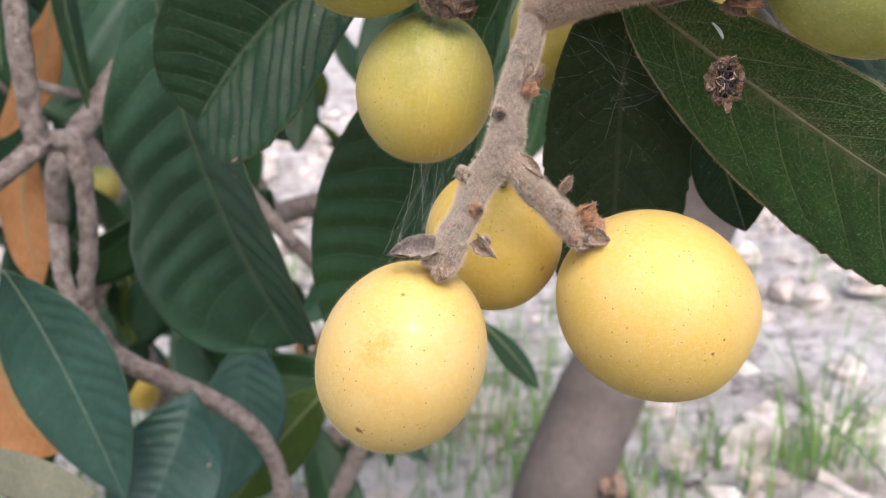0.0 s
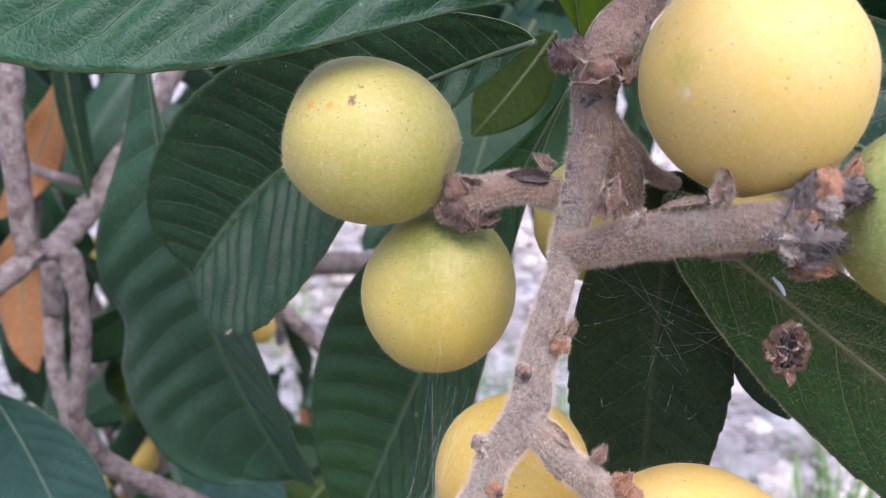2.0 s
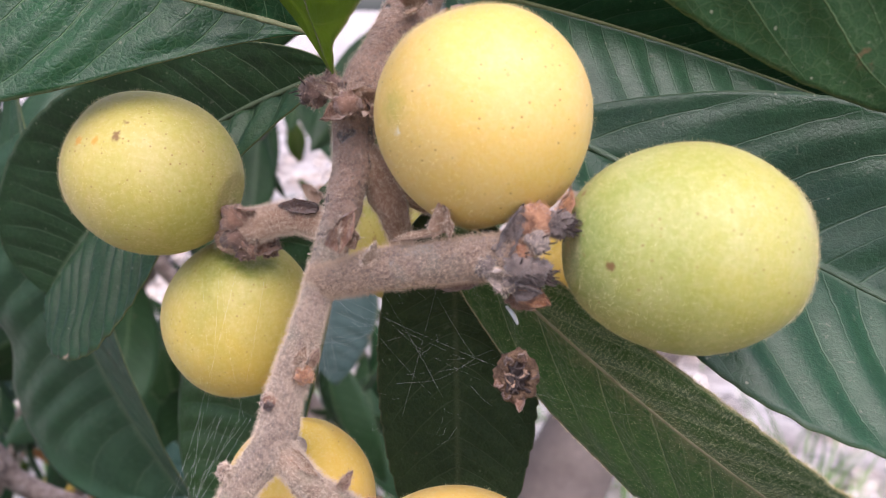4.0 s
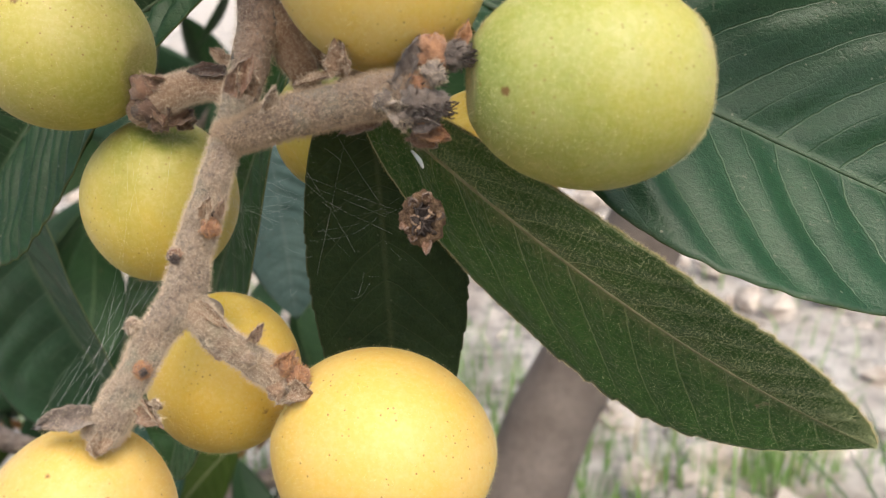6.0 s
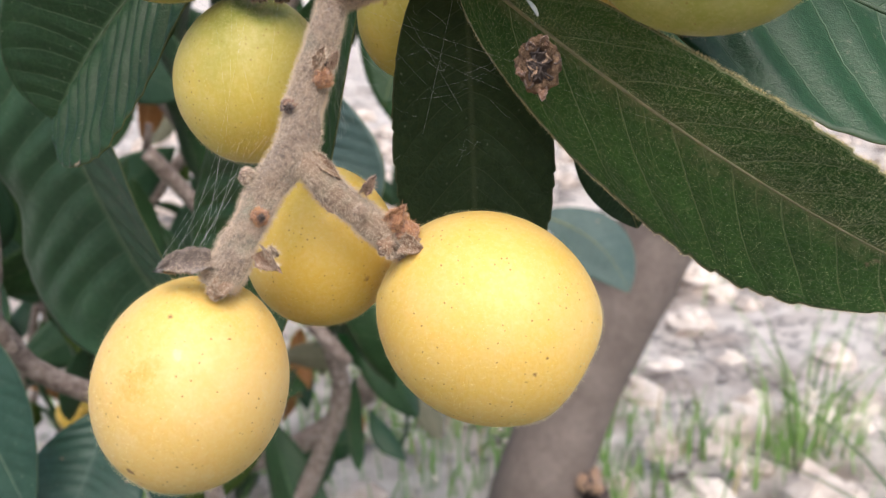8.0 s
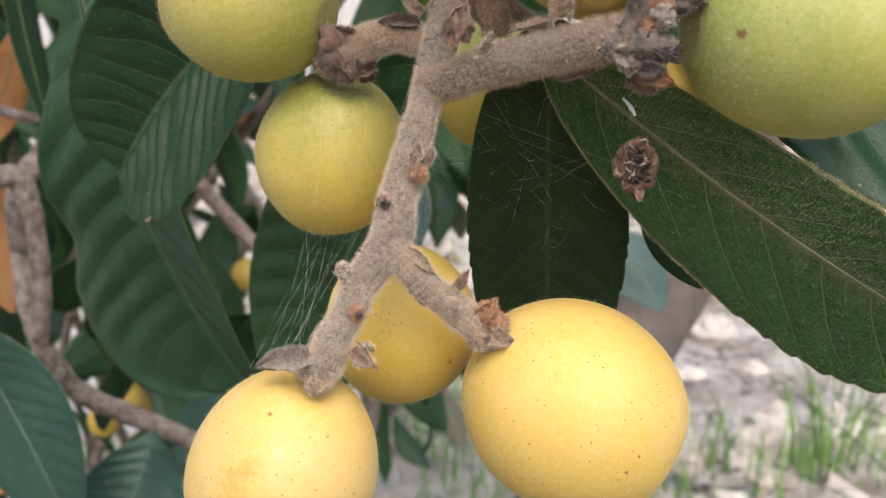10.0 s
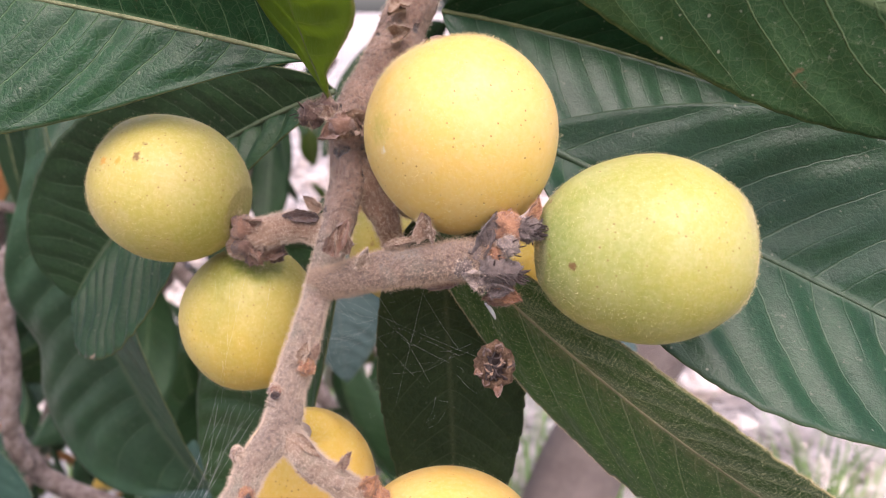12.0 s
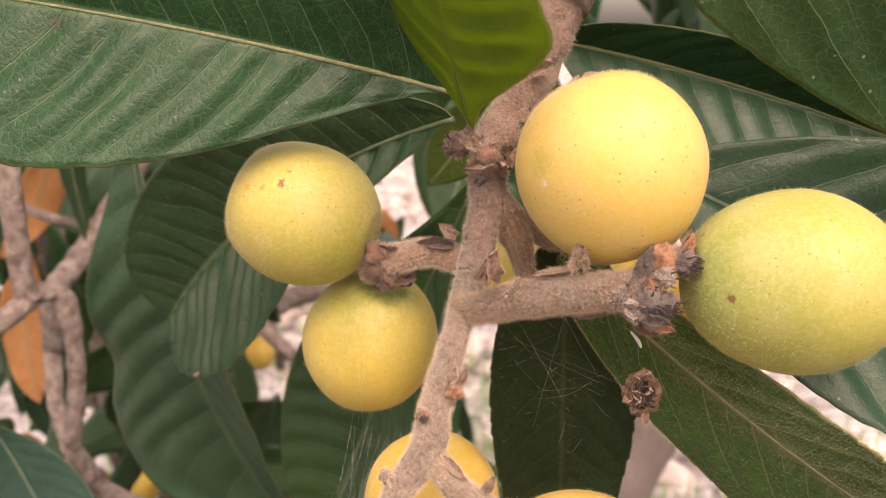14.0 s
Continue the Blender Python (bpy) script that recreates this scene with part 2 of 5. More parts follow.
def stem_material(name, low, high, z0, z1):
    """Woolly stalk bark, grey and downy on the young lower part and browner on the older wood above."""
    k = Mat(name)
    z = k.node("ShaderNodeSeparateXYZ", Vector=k.coords()).outputs[2]
    old = k.ramp(k.math("ADD", z, k.math("MULTIPLY", k.math("SUBTRACT", k.noise(120, 4, 0.6), 0.5), 0.02)), z0, z1)
    patch = k.ramp(k.noise(150, 5, 0.65), 0.35, 0.68)
    col = k.mix(old, k.mix(patch, *low), k.mix(patch, *high))
    col = k.mix(k.math("MULTIPLY", k.ramp(k.noise(90, 3), 0.55, 0.66, 0, 0.8), k.math("SUBTRACT", 1.0, old)), col, (0.27, 0.29, 0.21))
    pits = k.math("MULTIPLY", k.ramp(k.noise(260, 4, 0.6), 0.62, 0.68), old)
    col = k.mix(pits, col, (0.045, 0.03, 0.024))
    col = k.mix(k.ramp(k.noise(950, 5, 0.75), 0.46, 0.62, 0, 0.62), col, (0.07, 0.045, 0.033))
    k.bump(k.math("ADD", k.noise(1100, 5, 0.75), k.math("ADD", k.noise(300, 3), k.math("MULTIPLY", pits, -1.5))), 1.0, 0.0013)
    return k.done(col, 0.9, Sheen_Weight=0.3, Sheen_Roughness=0.6)


STEM = stem_material("stem_bark", ((0.23, 0.15, 0.102), (0.47, 0.345, 0.25)), ((0.22, 0.118, 0.072), (0.48, 0.295, 0.20)), 0.885, 0.912)
BARK_BROWN = plain_material("brown_stalk", (0.24, 0.13, 0.075), (0.42, 0.27, 0.175), 140, 0.85, 0.8, 0.0008, 1100, 0.2)
RUST = plain_material("rusty_scale", (0.14, 0.062, 0.034), (0.31, 0.17, 0.105), 300, 0.85, 0.6, 0.0005, 1500, 0.3)
COLLAR = plain_material("dark_rusty_collar", (0.085, 0.045, 0.032), (0.20, 0.115, 0.08), 350, 0.9, 0.6, 0.0005, 1500, 0.2)
CHAR = plain_material("dark_grey_scale", (0.06, 0.043, 0.036), (0.185, 0.14, 0.118), 380, 0.85, 0.6, 0.0005, 1500, 0.2)
GREYSCALE = plain_material("dry_grey_scale", (0.14, 0.105, 0.088), (0.36, 0.285, 0.245), 350, 0.85, 0.6, 0.0005, 1500, 0.2)
DARK = plain_material("dark_dry_stuff", (0.03, 0.022, 0.02), (0.09, 0.06, 0.05), 500, 0.8)
TWIG = plain_material("twig_bark", (0.19, 0.135, 0.11), (0.47, 0.385, 0.34), 170, 0.75, 1.0, 0.002, 520, third=(0.12, 0.08, 0.062))
TRUNK = plain_material("trunk_bark", (0.16, 0.125, 0.11), (0.255, 0.205, 0.18), 14, 0.85, 0.6, 0.004, 120)
SHINY = leaf_material("shiny_leaf_top", (0.007, 0.047, 0.013), (0.016, 0.085, 0.027), (0.10, 0.18, 0.085), 0.36, lines=0.58, rim=0.2, gloss=0.34, dust=0.16, translucent=0.14, net_relief=0.42)
DEEP = leaf_material("deep_leaf_top", (0.013, 0.042, 0.014), (0.025, 0.073, 0.024), (0.085, 0.135, 0.06), 0.44, lines=0.5, rim=0.1, gloss=0.32, translucent=0.06, net_relief=0.5)
GLOSSY = leaf_material("glossy_leaf_top", (0.010, 0.048, 0.018), (0.020, 0.078, 0.031), (0.075, 0.13, 0.07), 0.38, lines=0.46, gloss=0.40, dust=0.26, rim=0.1, relief=0.6, net_relief=0.28)
BLUISH = leaf_material("bluish_leaf_top", (0.022, 0.065, 0.031), (0.042, 0.104, 0.052), (0.12, 0.165, 0.095), 0.46, lines=0.28, rim=0.1, gloss=0.38, net_relief=0.4)
TEAL = leaf_material("smooth_bluish_leaf_top", (0.020, 0.060, 0.042), (0.038, 0.098, 0.070), (0.10, 0.16, 0.12), 0.42, lines=0.14, rim=0.1, gloss=0.42, relief=0.25, net_relief=0.3)
# paler and bluer than the other leaf tops: sky light painted into the colour
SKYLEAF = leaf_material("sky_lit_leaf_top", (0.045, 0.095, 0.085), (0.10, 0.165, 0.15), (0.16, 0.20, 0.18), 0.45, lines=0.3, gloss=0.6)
FUZZY = leaf_material("downy_leaf", (0.019, 0.069, 0.010), (0.040, 0.114, 0.020), (0.18, 0.23, 0.09), 0.65, 0.2, False, 0.2, lines=0.4, gloss=0.25, rim=0.9, dusty=0.4)
MIDGREEN = leaf_material("mid_green_leaf_top", (0.019, 0.058, 0.014), (0.036, 0.098, 0.025), (0.10, 0.155, 0.065), 0.45, lines=0.4, rim=0.1, gloss=0.3, net_relief=0.5)
# matte leaf whose shade is put into a darker base colour
DIM = leaf_material("dull_shaded_leaf_top", (0.017, 0.034, 0.012), (0.031, 0.055, 0.018), (0.095, 0.105, 0.05), 0.6, 0.03, False, 0.1, lines=0.2, rim=0.2, gloss=0.22)
UNDER = leaf_material("leaf_underside", (0.034, 0.074, 0.008), (0.062, 0.112, 0.014), (0.17, 0.17, 0.055), 0.6, 0.05, True, 0.25, 0.34, lines=0.55, gloss=0.25)
YOUNG = leaf_material("young_leaf", (0.055, 0.115, 0.010), (0.10, 0.18, 0.018), (0.22, 0.24, 0.07), 0.55, 0.05, False, 0.2, 0.62, lines=0.5, gloss=0.25, rim=1.0, thin=(0.54, 0.68, 0.12))
UNDERDARK = leaf_material("dark_underside", (0.016, 0.056, 0.017), (0.031, 0.084, 0.027), (0.14, 0.20, 0.09), 0.55, 0.02, True, 0.3, 0.12, lines=0.4, gloss=0.25, rim=0.15, net_relief=0.5)
DRY = leaf_material("dry_leaf", (0.30, 0.125, 0.042), (0.48, 0.235, 0.095), (0.54, 0.34, 0.18), 0.7, gloss=0.2, translucent=0.25)
PALEUNDER = leaf_material("woolly_leaf_underside", (0.16, 0.16, 0.11), (0.25, 0.24, 0.17), (0.32, 0.30, 0.22), 0.8, 0.1, True, 0.2, 0.1, lines=0.5, gloss=0.15)
RIB = plain_material("leaf_rib", (0.15, 0.19, 0.07), (0.22, 0.23, 0.10), 200, 0.6)
RIBDUSTY = plain_material("dusty_leaf_rib", (0.20, 0.19, 0.10), (0.30, 0.27, 0.155), 300, 0.8)
RIBDEEP = plain_material("dark_leaf_rib", (0.08, 0.12, 0.06), (0.12, 0.16, 0.085), 300, 0.6)
RIBSOFT = plain_material("soft_leaf_rib", (0.13, 0.18, 0.12), (0.19, 0.23, 0.15), 300, 0.6)
RIBGLOSSY = plain_material("green_leaf_rib", (0.045, 0.085, 0.042), (0.075, 0.12, 0.065), 300, 0.5)
ORANGE = plain_material("rusty_fuzz", (0.19, 0.075, 0.032), (0.46, 0.23, 0.12), 650, 0.9, 0.6, 0.0005, 1500, 0.3)
ORANGEHAIR = Mat("rusty_hair").done((0.60, 0.33, 0.17), 0.7)
DARKHAIR = Mat("dark_hair").done((0.22, 0.18, 0.165), 0.7)
MIDHAIR = Mat("grey_brown_hair").done((0.56, 0.42, 0.30), 0.7)
BROWNHAIR = Mat("brown_hair").done((0.42, 0.30, 0.22), 0.7)
RIBPALE = plain_material("pale_leaf_rib", (0.15, 0.18, 0.075), (0.26, 0.27, 0.13), 350, 0.6, sheen=0.1)
LEAFHAIR = Mat("leaf_hair").done((0.60, 0.64, 0.34), 0.7)
HAIR = Mat("pale_hair").done((0.66, 0.57, 0.30), 0.6)
SOFTHAIR = Mat("stalk_hair").done((0.68, 0.555, 0.43), 0.7)
SILK = Mat("spider_silk").done((0.8, 0.8, 0.78), 0.4)
FLAKE = plain_material("pale_flake", (0.62, 0.66, 0.62), (0.85, 0.86, 0.82), 600, 0.5)


# ---------------------------------------------------------------- builders
def mesh_ob(name, verts, faces, material, parent=None, label="", smooth=True, uvs=None, slots=None, kind=""):
    me = bpy.data.meshes.new(name)
    me.from_pydata([tuple(v) for v in verts], [], faces)
    for m in (material if isinstance(material, (list, tuple)) else [material]):
        me.materials.append(m)
    if uvs is not None:
        layer = me.uv_layers.new(name="UVMap")
        idx = np.empty(len(me.loops), dtype=np.int32)
        me.loops.foreach_get("vertex_index", idx)
        layer.data.foreach_set("uv", np.asarray(uvs, dtype=np.float32)[idx].ravel())
    if slots is not None:
        me.polygons.foreach_set("material_index", slots)
    if smooth:
        me.polygons.foreach_set("use_smooth", [True] * len(me.polygons))
    me.update()
    ob = new(name, me)
    if parent:
        ob.parent = parent
    return tagged(ob, label=label, kind=kind)


def thing(name, label, category, group="", at=(0, 0, 0)):
    ob = new(name)
    ob.empty_display_size = 0.01
    ob.location = at
    return tagged(ob, label=label, category=category, group=group)


def spline(points, steps):
    """Catmull-Rom through rows of numbers."""
    p = np.array(points, dtype=float)
    p = np.vstack([2 * p[0] - p[1], p, 2 * p[-1] - p[-2]])
    out = []
    for i in range(1, len(p) - 2):
        for s in np.linspace(0, 1, steps, endpoint=False):
            a, b, c, d = p[i - 1:i + 3]
            out.append(0.5 * (2 * b + (c - a) * s + (2 * a - 5 * b + 4 * c - d) * s ** 2 + (3 * b - a - 3 * c + d) * s ** 3))
    out.append(p[-2])
    return np.array(out)


def tube(points, radii, steps=8, seg=14, lump=0.12, freq=120.0, seed=0):
    """A bent, tapered, slightly lumpy limb: vertices, faces and outward normals."""
    rows = spline([(*p, r) for p, r in zip(points, radii)], steps)
    verts, faces, normals = [], [], []
    ref = Vector((0.3, -0.9, 0.2))
    n = len(rows)
    for i in range(n):
        c = Vector(rows[i][:3])
        t = (Vector(rows[min(i + 1, n - 1)][:3]) - Vector(rows[max(i - 1, 0)][:3])).normalized()
        a = ref.cross(t).normalized()
        b = t.cross(a)
        for j in range(seg):
            w = 2 * math.pi * j / seg
            d = a * math.cos(w) + b * math.sin(w)
            q = c + d * rows[i][3]
            k = 1 + lump * noise.noise(q * freq + Vector((seed, 0, 0))) + 0.4 * lump * noise.noise(q * freq * 3.1)
            verts.append(c + d * rows[i][3] * k)
            normals.append(d)
    for i in range(n - 1):
        for j in range(seg):
            k = (j + 1) % seg
            faces.append((i * seg + j, i * seg + k, (i + 1) * seg + k, (i + 1) * seg + j))
    verts += [Vector(rows[0][:3]), Vector(rows[-1][:3])]
    normals += [Vector((0, 0, 1)), Vector((0, 0, -1))]
    e = n * seg
    for j in range(seg):
        k = (j + 1) % seg
        faces.append((e, k, j))
        faces.append((e + 1, (n - 1) * seg + j, (n - 1) * seg + k))
    return verts, faces, normals


def hairs(rng, verts, normals, faces, count, length, width, lean=0.8, droop=0.0):
    """Short tapered hairs on a surface: two crossed slivers would be wasted at this size, so one each."""
    hv, hf = [], []
    pick = rng.choices(faces, k=count)
    for f in pick:
        i, j, k = f[0], f[1], f[2]
        a, b = rng.random(), rng.random()
        if a + b > 1:
            a, b = 1 - a, 1 - b
        p = verts[i] * (1 - a - b) + verts[j] * a + verts[k] * b
        n = (normals[i] * (1 - a - b) + normals[j] * a + normals[k] * b).normalized()
        d = (n + Vector((rng.uniform(-1, 1), rng.uniform(-1, 1), rng.uniform(-1, 1) - droop)) * lean).normalized()
        if d.dot(n) < 0.15:
            d = (d + n * 0.5).normalized()
        ln = length * rng.uniform(0.5, 1.3)
        s = d.cross(Vector((rng.uniform(-1, 1), rng.uniform(-1, 1), rng.uniform(-1, 1)))).normalized() * width * 0.5
        bend = Vector((rng.uniform(-1, 1), rng.uniform(-1, 1), rng.uniform(-1, 1))) * ln * 0.25
        m = p + d * ln * 0.55 + bend
        e = len(hv)
        hv += [p - s, p + s, m + s * 0.8, m - s * 0.8, p + d * ln]
        hf += [(e, e + 1, e + 2, e + 3), (e + 3, e + 2, e + 4)]
    return hv, hf


rng = random.Random(7)


def limb(name, points, radii, material, parent, label="", hair=0, hair_length=0.0012, hair_material=None, **more):
    verts, faces, normals = tube(points, radii, **more)
    ob = mesh_ob(name, verts, faces, material, parent, label)
    if hair:
        hv, hf = hairs(rng, verts, normals, [f for f in faces if len(f) == 4], hair, hair_length * 0.85, 0.000034, 1.0)
        mesh_ob("wool", hv, hf, hair_material or SOFTHAIR, ob, "short pale woolly hairs", kind="stuff")
    return ob


def leaf_shape(base, mid, tip, left, right, up, nu, nv, profile, quilt, wave, cup, teeth, thick, seed, veins, waist=None):
    """A leaf blade of two skins: midrib through three places, half-widths to a left and a right edge place, pillows between the lateral veins."""
    base, mid, tip, left, right, up = (Vector(p) for p in (base, mid, tip, left, right, up))
    ctrl = mid * 2 - (base + tip) * 0.5
    t0 = (tip - base).normalized()
    hl, hr = left - mid, right - mid
    hl -= t0 * hl.dot(t0)
    hr -= t0 * hr.dot(t0)
    top_n = (hl.normalized() - hr.normalized()).cross(t0)
    ql, qr = quilt if isinstance(quilt, tuple) else (quilt, quilt)
    sides = profile if isinstance(profile[0], tuple) else (profile, profile)
    pinch = waist or (None, None)
    if top_n.dot(up) < 0:
        hl, hr, ql, qr, sides, pinch = hr, hl, qr, ql, sides[::-1], pinch[::-1]
    length = (tip - base).length
    verts, uvs, tops = [], [], []
    for i in range(nu + 1):
        u = i / nu
        p = base * (1 - u) ** 2 + ctrl * 2 * u * (1 - u) + tip * u * u
        t = ((ctrl - base) * (1 - u) + (tip - ctrl) * u).normalized()
        rot = t0.rotation_difference(t)
        widths = []
        for (peak, q0, q1), narrow in zip(sides, pinch):
            x = u ** (math.log(0.5) / math.log(peak))
            w = max(math.sin(math.pi * x) ** (q0 if u < peak else q1) if 0 < u < 1 else 0.0, 0.012)
            if narrow:
                w *= 1 - narrow[1] * math.exp(-((u - narrow[0]) / narrow[2]) ** 2)
            if teeth:
                w *= 1 + teeth * ((u * 17 + len(widths) * 0.4 + 1.6 * noise.noise(Vector((u * 9, seed, 2)))) % 1.0 - 0.5) * min(1.0, max(0.0, (u - 0.3) * 4))
            widths.append(w * (1 + 0.012 * noise.noise(Vector((u * 40, seed, 7 + len(widths))))))
        jitter = 0.55 * noise.noise(Vector((u * veins * 0.45, seed * 3.3, 0.5)))
        for j in range(nv + 1):
            v = 2 * j / nv - 1
            h, w = (hl, widths[0]) if v < 0 else (hr, widths[1])
            s = abs(v)
            d = rot @ h
            n = d.cross(t) if v < 0 else t.cross(d)
            n.normalize()
            hw = h.length
            z = cup * hw * (s - s * s) * 4 * 0.25
            slant = s * 1.3 + s * s * 0.9
            phase = u * veins + jitter - slant * w
            env = min(1.0, s * 7) * min(1.0, (1 - s) * 5 + 0.12) * min(1.0, w * 2)
            z += (ql if v < 0 else qr) * hw * (0.5 * abs(math.sin(math.pi * phase)) + 0.5 * math.sin(math.pi * phase) ** 2 - 0.5) * env * (1 + 0.7 * noise.noise(Vector((u * 8 + seed, v * 2.5, 4.0))))
            z += wave * hw * s * s * math.sin(u * 9 + seed + (2.1 if v > 0 else 0)) * min(1, w * 1.5)
            z += 0.025 * hw * noise.noise(Vector((u * 7 + seed, v * 3, seed * 1.7))) * s
            q = p + d * (w * s) + n * z
            verts.append(q)
            tops.append(n)
            uvs.append((u * veins + jitter + slant * (1 - w), v * 0.5 + 0.5))
    m = len(verts)
    verts = verts + [q - n * thick for q, n in zip(verts, tops)]
    uvs = uvs + uvs
    faces, slots = [], []
    row = nv + 1
    for i in range(nu):
        for j in range(nv):
            a = i * row + j
            faces.append((a, a + row, a + row + 1, a + 1))
            slots.append(0)
            faces.append((m + a, m + a + 1, m + a + row + 1, m + a + row))
            slots.append(1)
    for i in range(nu):
        for j, flip in ((0, False), (nv, True)):
            a = i * row + j
            f = (a, m + a, m + a + row, a + row)
            faces.append(f[::-1] if flip else f)
            slots.append(1)
    for i, flip in ((0, True), (nu, False)):
        for j in range(nv):
            a = i * row + j
            f = (a, m + a, m + a + 1, a + 1)
            faces.append(f[::-1] if flip else f)
            slots.append(1)
    centre = [verts[i * row + nv // 2] for i in range(nu + 1)]
    return verts, faces, uvs, slots, centre, length


def leaf(base, mid, tip, left, right, top=SHINY, bottom=UNDER, up=(0, -1, 0.3), label="", parent=None, nu=150, nv=44, profile=(0.56, 0.75, 0.85),
         quilt=0.05, wave=0.03, cup=0.0, teeth=0.0, thick=0.0004, seed=0.0, rib=0.0008, ribmat=RIB, fuzz=0, veins=13, waist=None, up_side=1):
    verts, faces, uvs, slots, centre, length = leaf_shape(base, mid, tip, left, right, up, nu, nv, profile, quilt, wave, cup, teeth, thick, seed, veins, waist)
    ob = mesh_ob("leaf", verts, faces, [top, bottom], parent, label, uvs=uvs, slots=slots)
    if rib:
        pts = centre[::max(1, nu // 14)]
        if (pts[-1] - centre[-1]).length > 1e-6:
            pts = pts + [centre[-1]]
        radii = [rib * (1 - 0.82 * i / (len(pts) - 1)) for i in range(len(pts))]
        rv, rf, _ = tube(pts, radii, steps=4, seg=8, lump=0.1, freq=300)
        mesh_ob("midrib", rv, rf, ribmat, ob, "pale raised midrib")
    if fuzz:
        mids = [Vector(c) for c in centre]
        row = nv + 1
        out = [(verts[i] - mids[(i % ((nu + 1) * row)) // row]).normalized() for i in range(len(verts))]
        ev, ef = hairs(rng, verts, out, faces[2 * nu * nv:2 * nu * nv + 2 * nu], fuzz // 4, 0.0007, 0.00004, 0.8)
        mesh_ob("fringe", ev, ef, HAIR, ob, "pale downy leaf margin", kind="stuff")
        half = len(verts) // 2
        nrm = [(verts[i] - verts[i + half]).normalized() for i in range(half)]
        hv, hf = hairs(rng, verts, nrm, [f for f, s in zip(faces, slots) if s == 0] + [f for f, s in zip(faces, slots) if s == 0 and uvs[f[0]][1] * up_side > 0.5 * up_side] * 3, fuzz, 0.00042, 0.00002, 1.1)
        mesh_ob("down", hv, hf, LEAFHAIR, ob, "fine pale leaf down", kind="stuff")
    return ob


def fruit(label, centre, stalk, length, width, material, seed, hair=8000, blunt=0.24, skew=(0, 0, 0)):
    """A loquat: egg-shaped skin, with a small closed calyx at the far end from its stalk."""
    centre, stalk = Vector(centre), Vector(stalk)
    axis = (centre - stalk).normalized()
    q = axis.to_track_quat("Z", "Y")
    nu, nv = 56, 72
    verts, uvs, faces = [], [], []
    for i in range(nu + 1):
        a = math.pi * i / nu
        zz = -math.cos(a)
        rr = math.sin(a) ** (0.94 - blunt * max(0.0, zz)) * (1 + 0.05 * zz - 0.03 * zz * zz)
        z = zz * length / 2
        if zz > 0.86:
            s = (zz - 0.86) / 0.14
            z -= s * s * (3 - 2 * s) * (0.0004 + 0.004 * blunt)
        if zz < -0.93:
            z += (-0.93 - zz) * 14 * 0.0012
        for j in range(nv):
            w = 2 * math.pi * j / nv
            d = Vector((math.cos(w), math.sin(w), 0))
            k = 1 + 0.026 * noise.noise(Vector((math.cos(w) * 1.1, math.sin(w) * 1.1, zz * 1.2)) + Vector((seed * 3.1, 0, 0)))
            k += 0.014 * max(0.0, zz) ** 2 * math.cos(5 * w + seed)
            p = d * rr * width / 2 * k + Vector((0, 0, z))
            verts.append(centre + q @ p + Vector(skew) * (1 - zz * zz))
            uvs.append((j / nv, i / nu))
    for i in range(nu):
        for j in range(nv):
            b = (j + 1) % nv
            faces.append((i * nv + j, i * nv + b, (i + 1) * nv + b, (i + 1) * nv + j))
    ob = thing("loquat_fruit", label, "fruit", "loquats of the cluster", at=centre)
    skin = mesh_ob("skin", [v - centre for v in verts], faces, material, ob, uvs=uvs)
    normals = [(v - centre).normalized() for v in verts]
    hv, hf = hairs(rng, [v - centre for v in verts], normals, faces, hair, 0.0006, 0.000026, 0.9)
    if hair > 1000:
        tip = [f for f in faces if f[0] // nv > nu * 0.76]
        tv, tf = hairs(rng, [v - centre for v in verts], normals, tip, hair // 2, 0.0007, 0.00003, 0.8)
        e = len(hv)
        hv, hf = hv + tv, hf + [tuple(i + e for i in f) for f in tf]
    mesh_ob("down", hv, hf, HAIR, ob, "fine pale down of the skin", kind="stuff")
    cv, cf = [], []
    for i in range(5):
        w = 2 * math.pi * i / 5 + seed
        d = Vector((math.cos(w), math.sin(w), 0))
        s = Vector((-d.y, d.x, 0))
        top = Vector((0, 0, length / 2 - 0.0007))
        e = len(cv)
        for p in (d * 0.0034 - s * 0.0016, d * 0.0034 + s * 0.0016, d * 0.0016 + s * 0.0008 + Vector((0, 0, 0.0012)), d * 0.0016 - s * 0.0008 + Vector((0, 0, 0.0012)), d * 0.0003 + Vector((0, 0, 0.0004))):
            cv.append(q @ (top + p))
        cf += [(e, e + 1, e + 2, e + 3), (e + 3, e + 2, e + 4)]
    mesh_ob("calyx", cv, cf, BARK_BROWN, ob, "small dry brown calyx")
    return ob


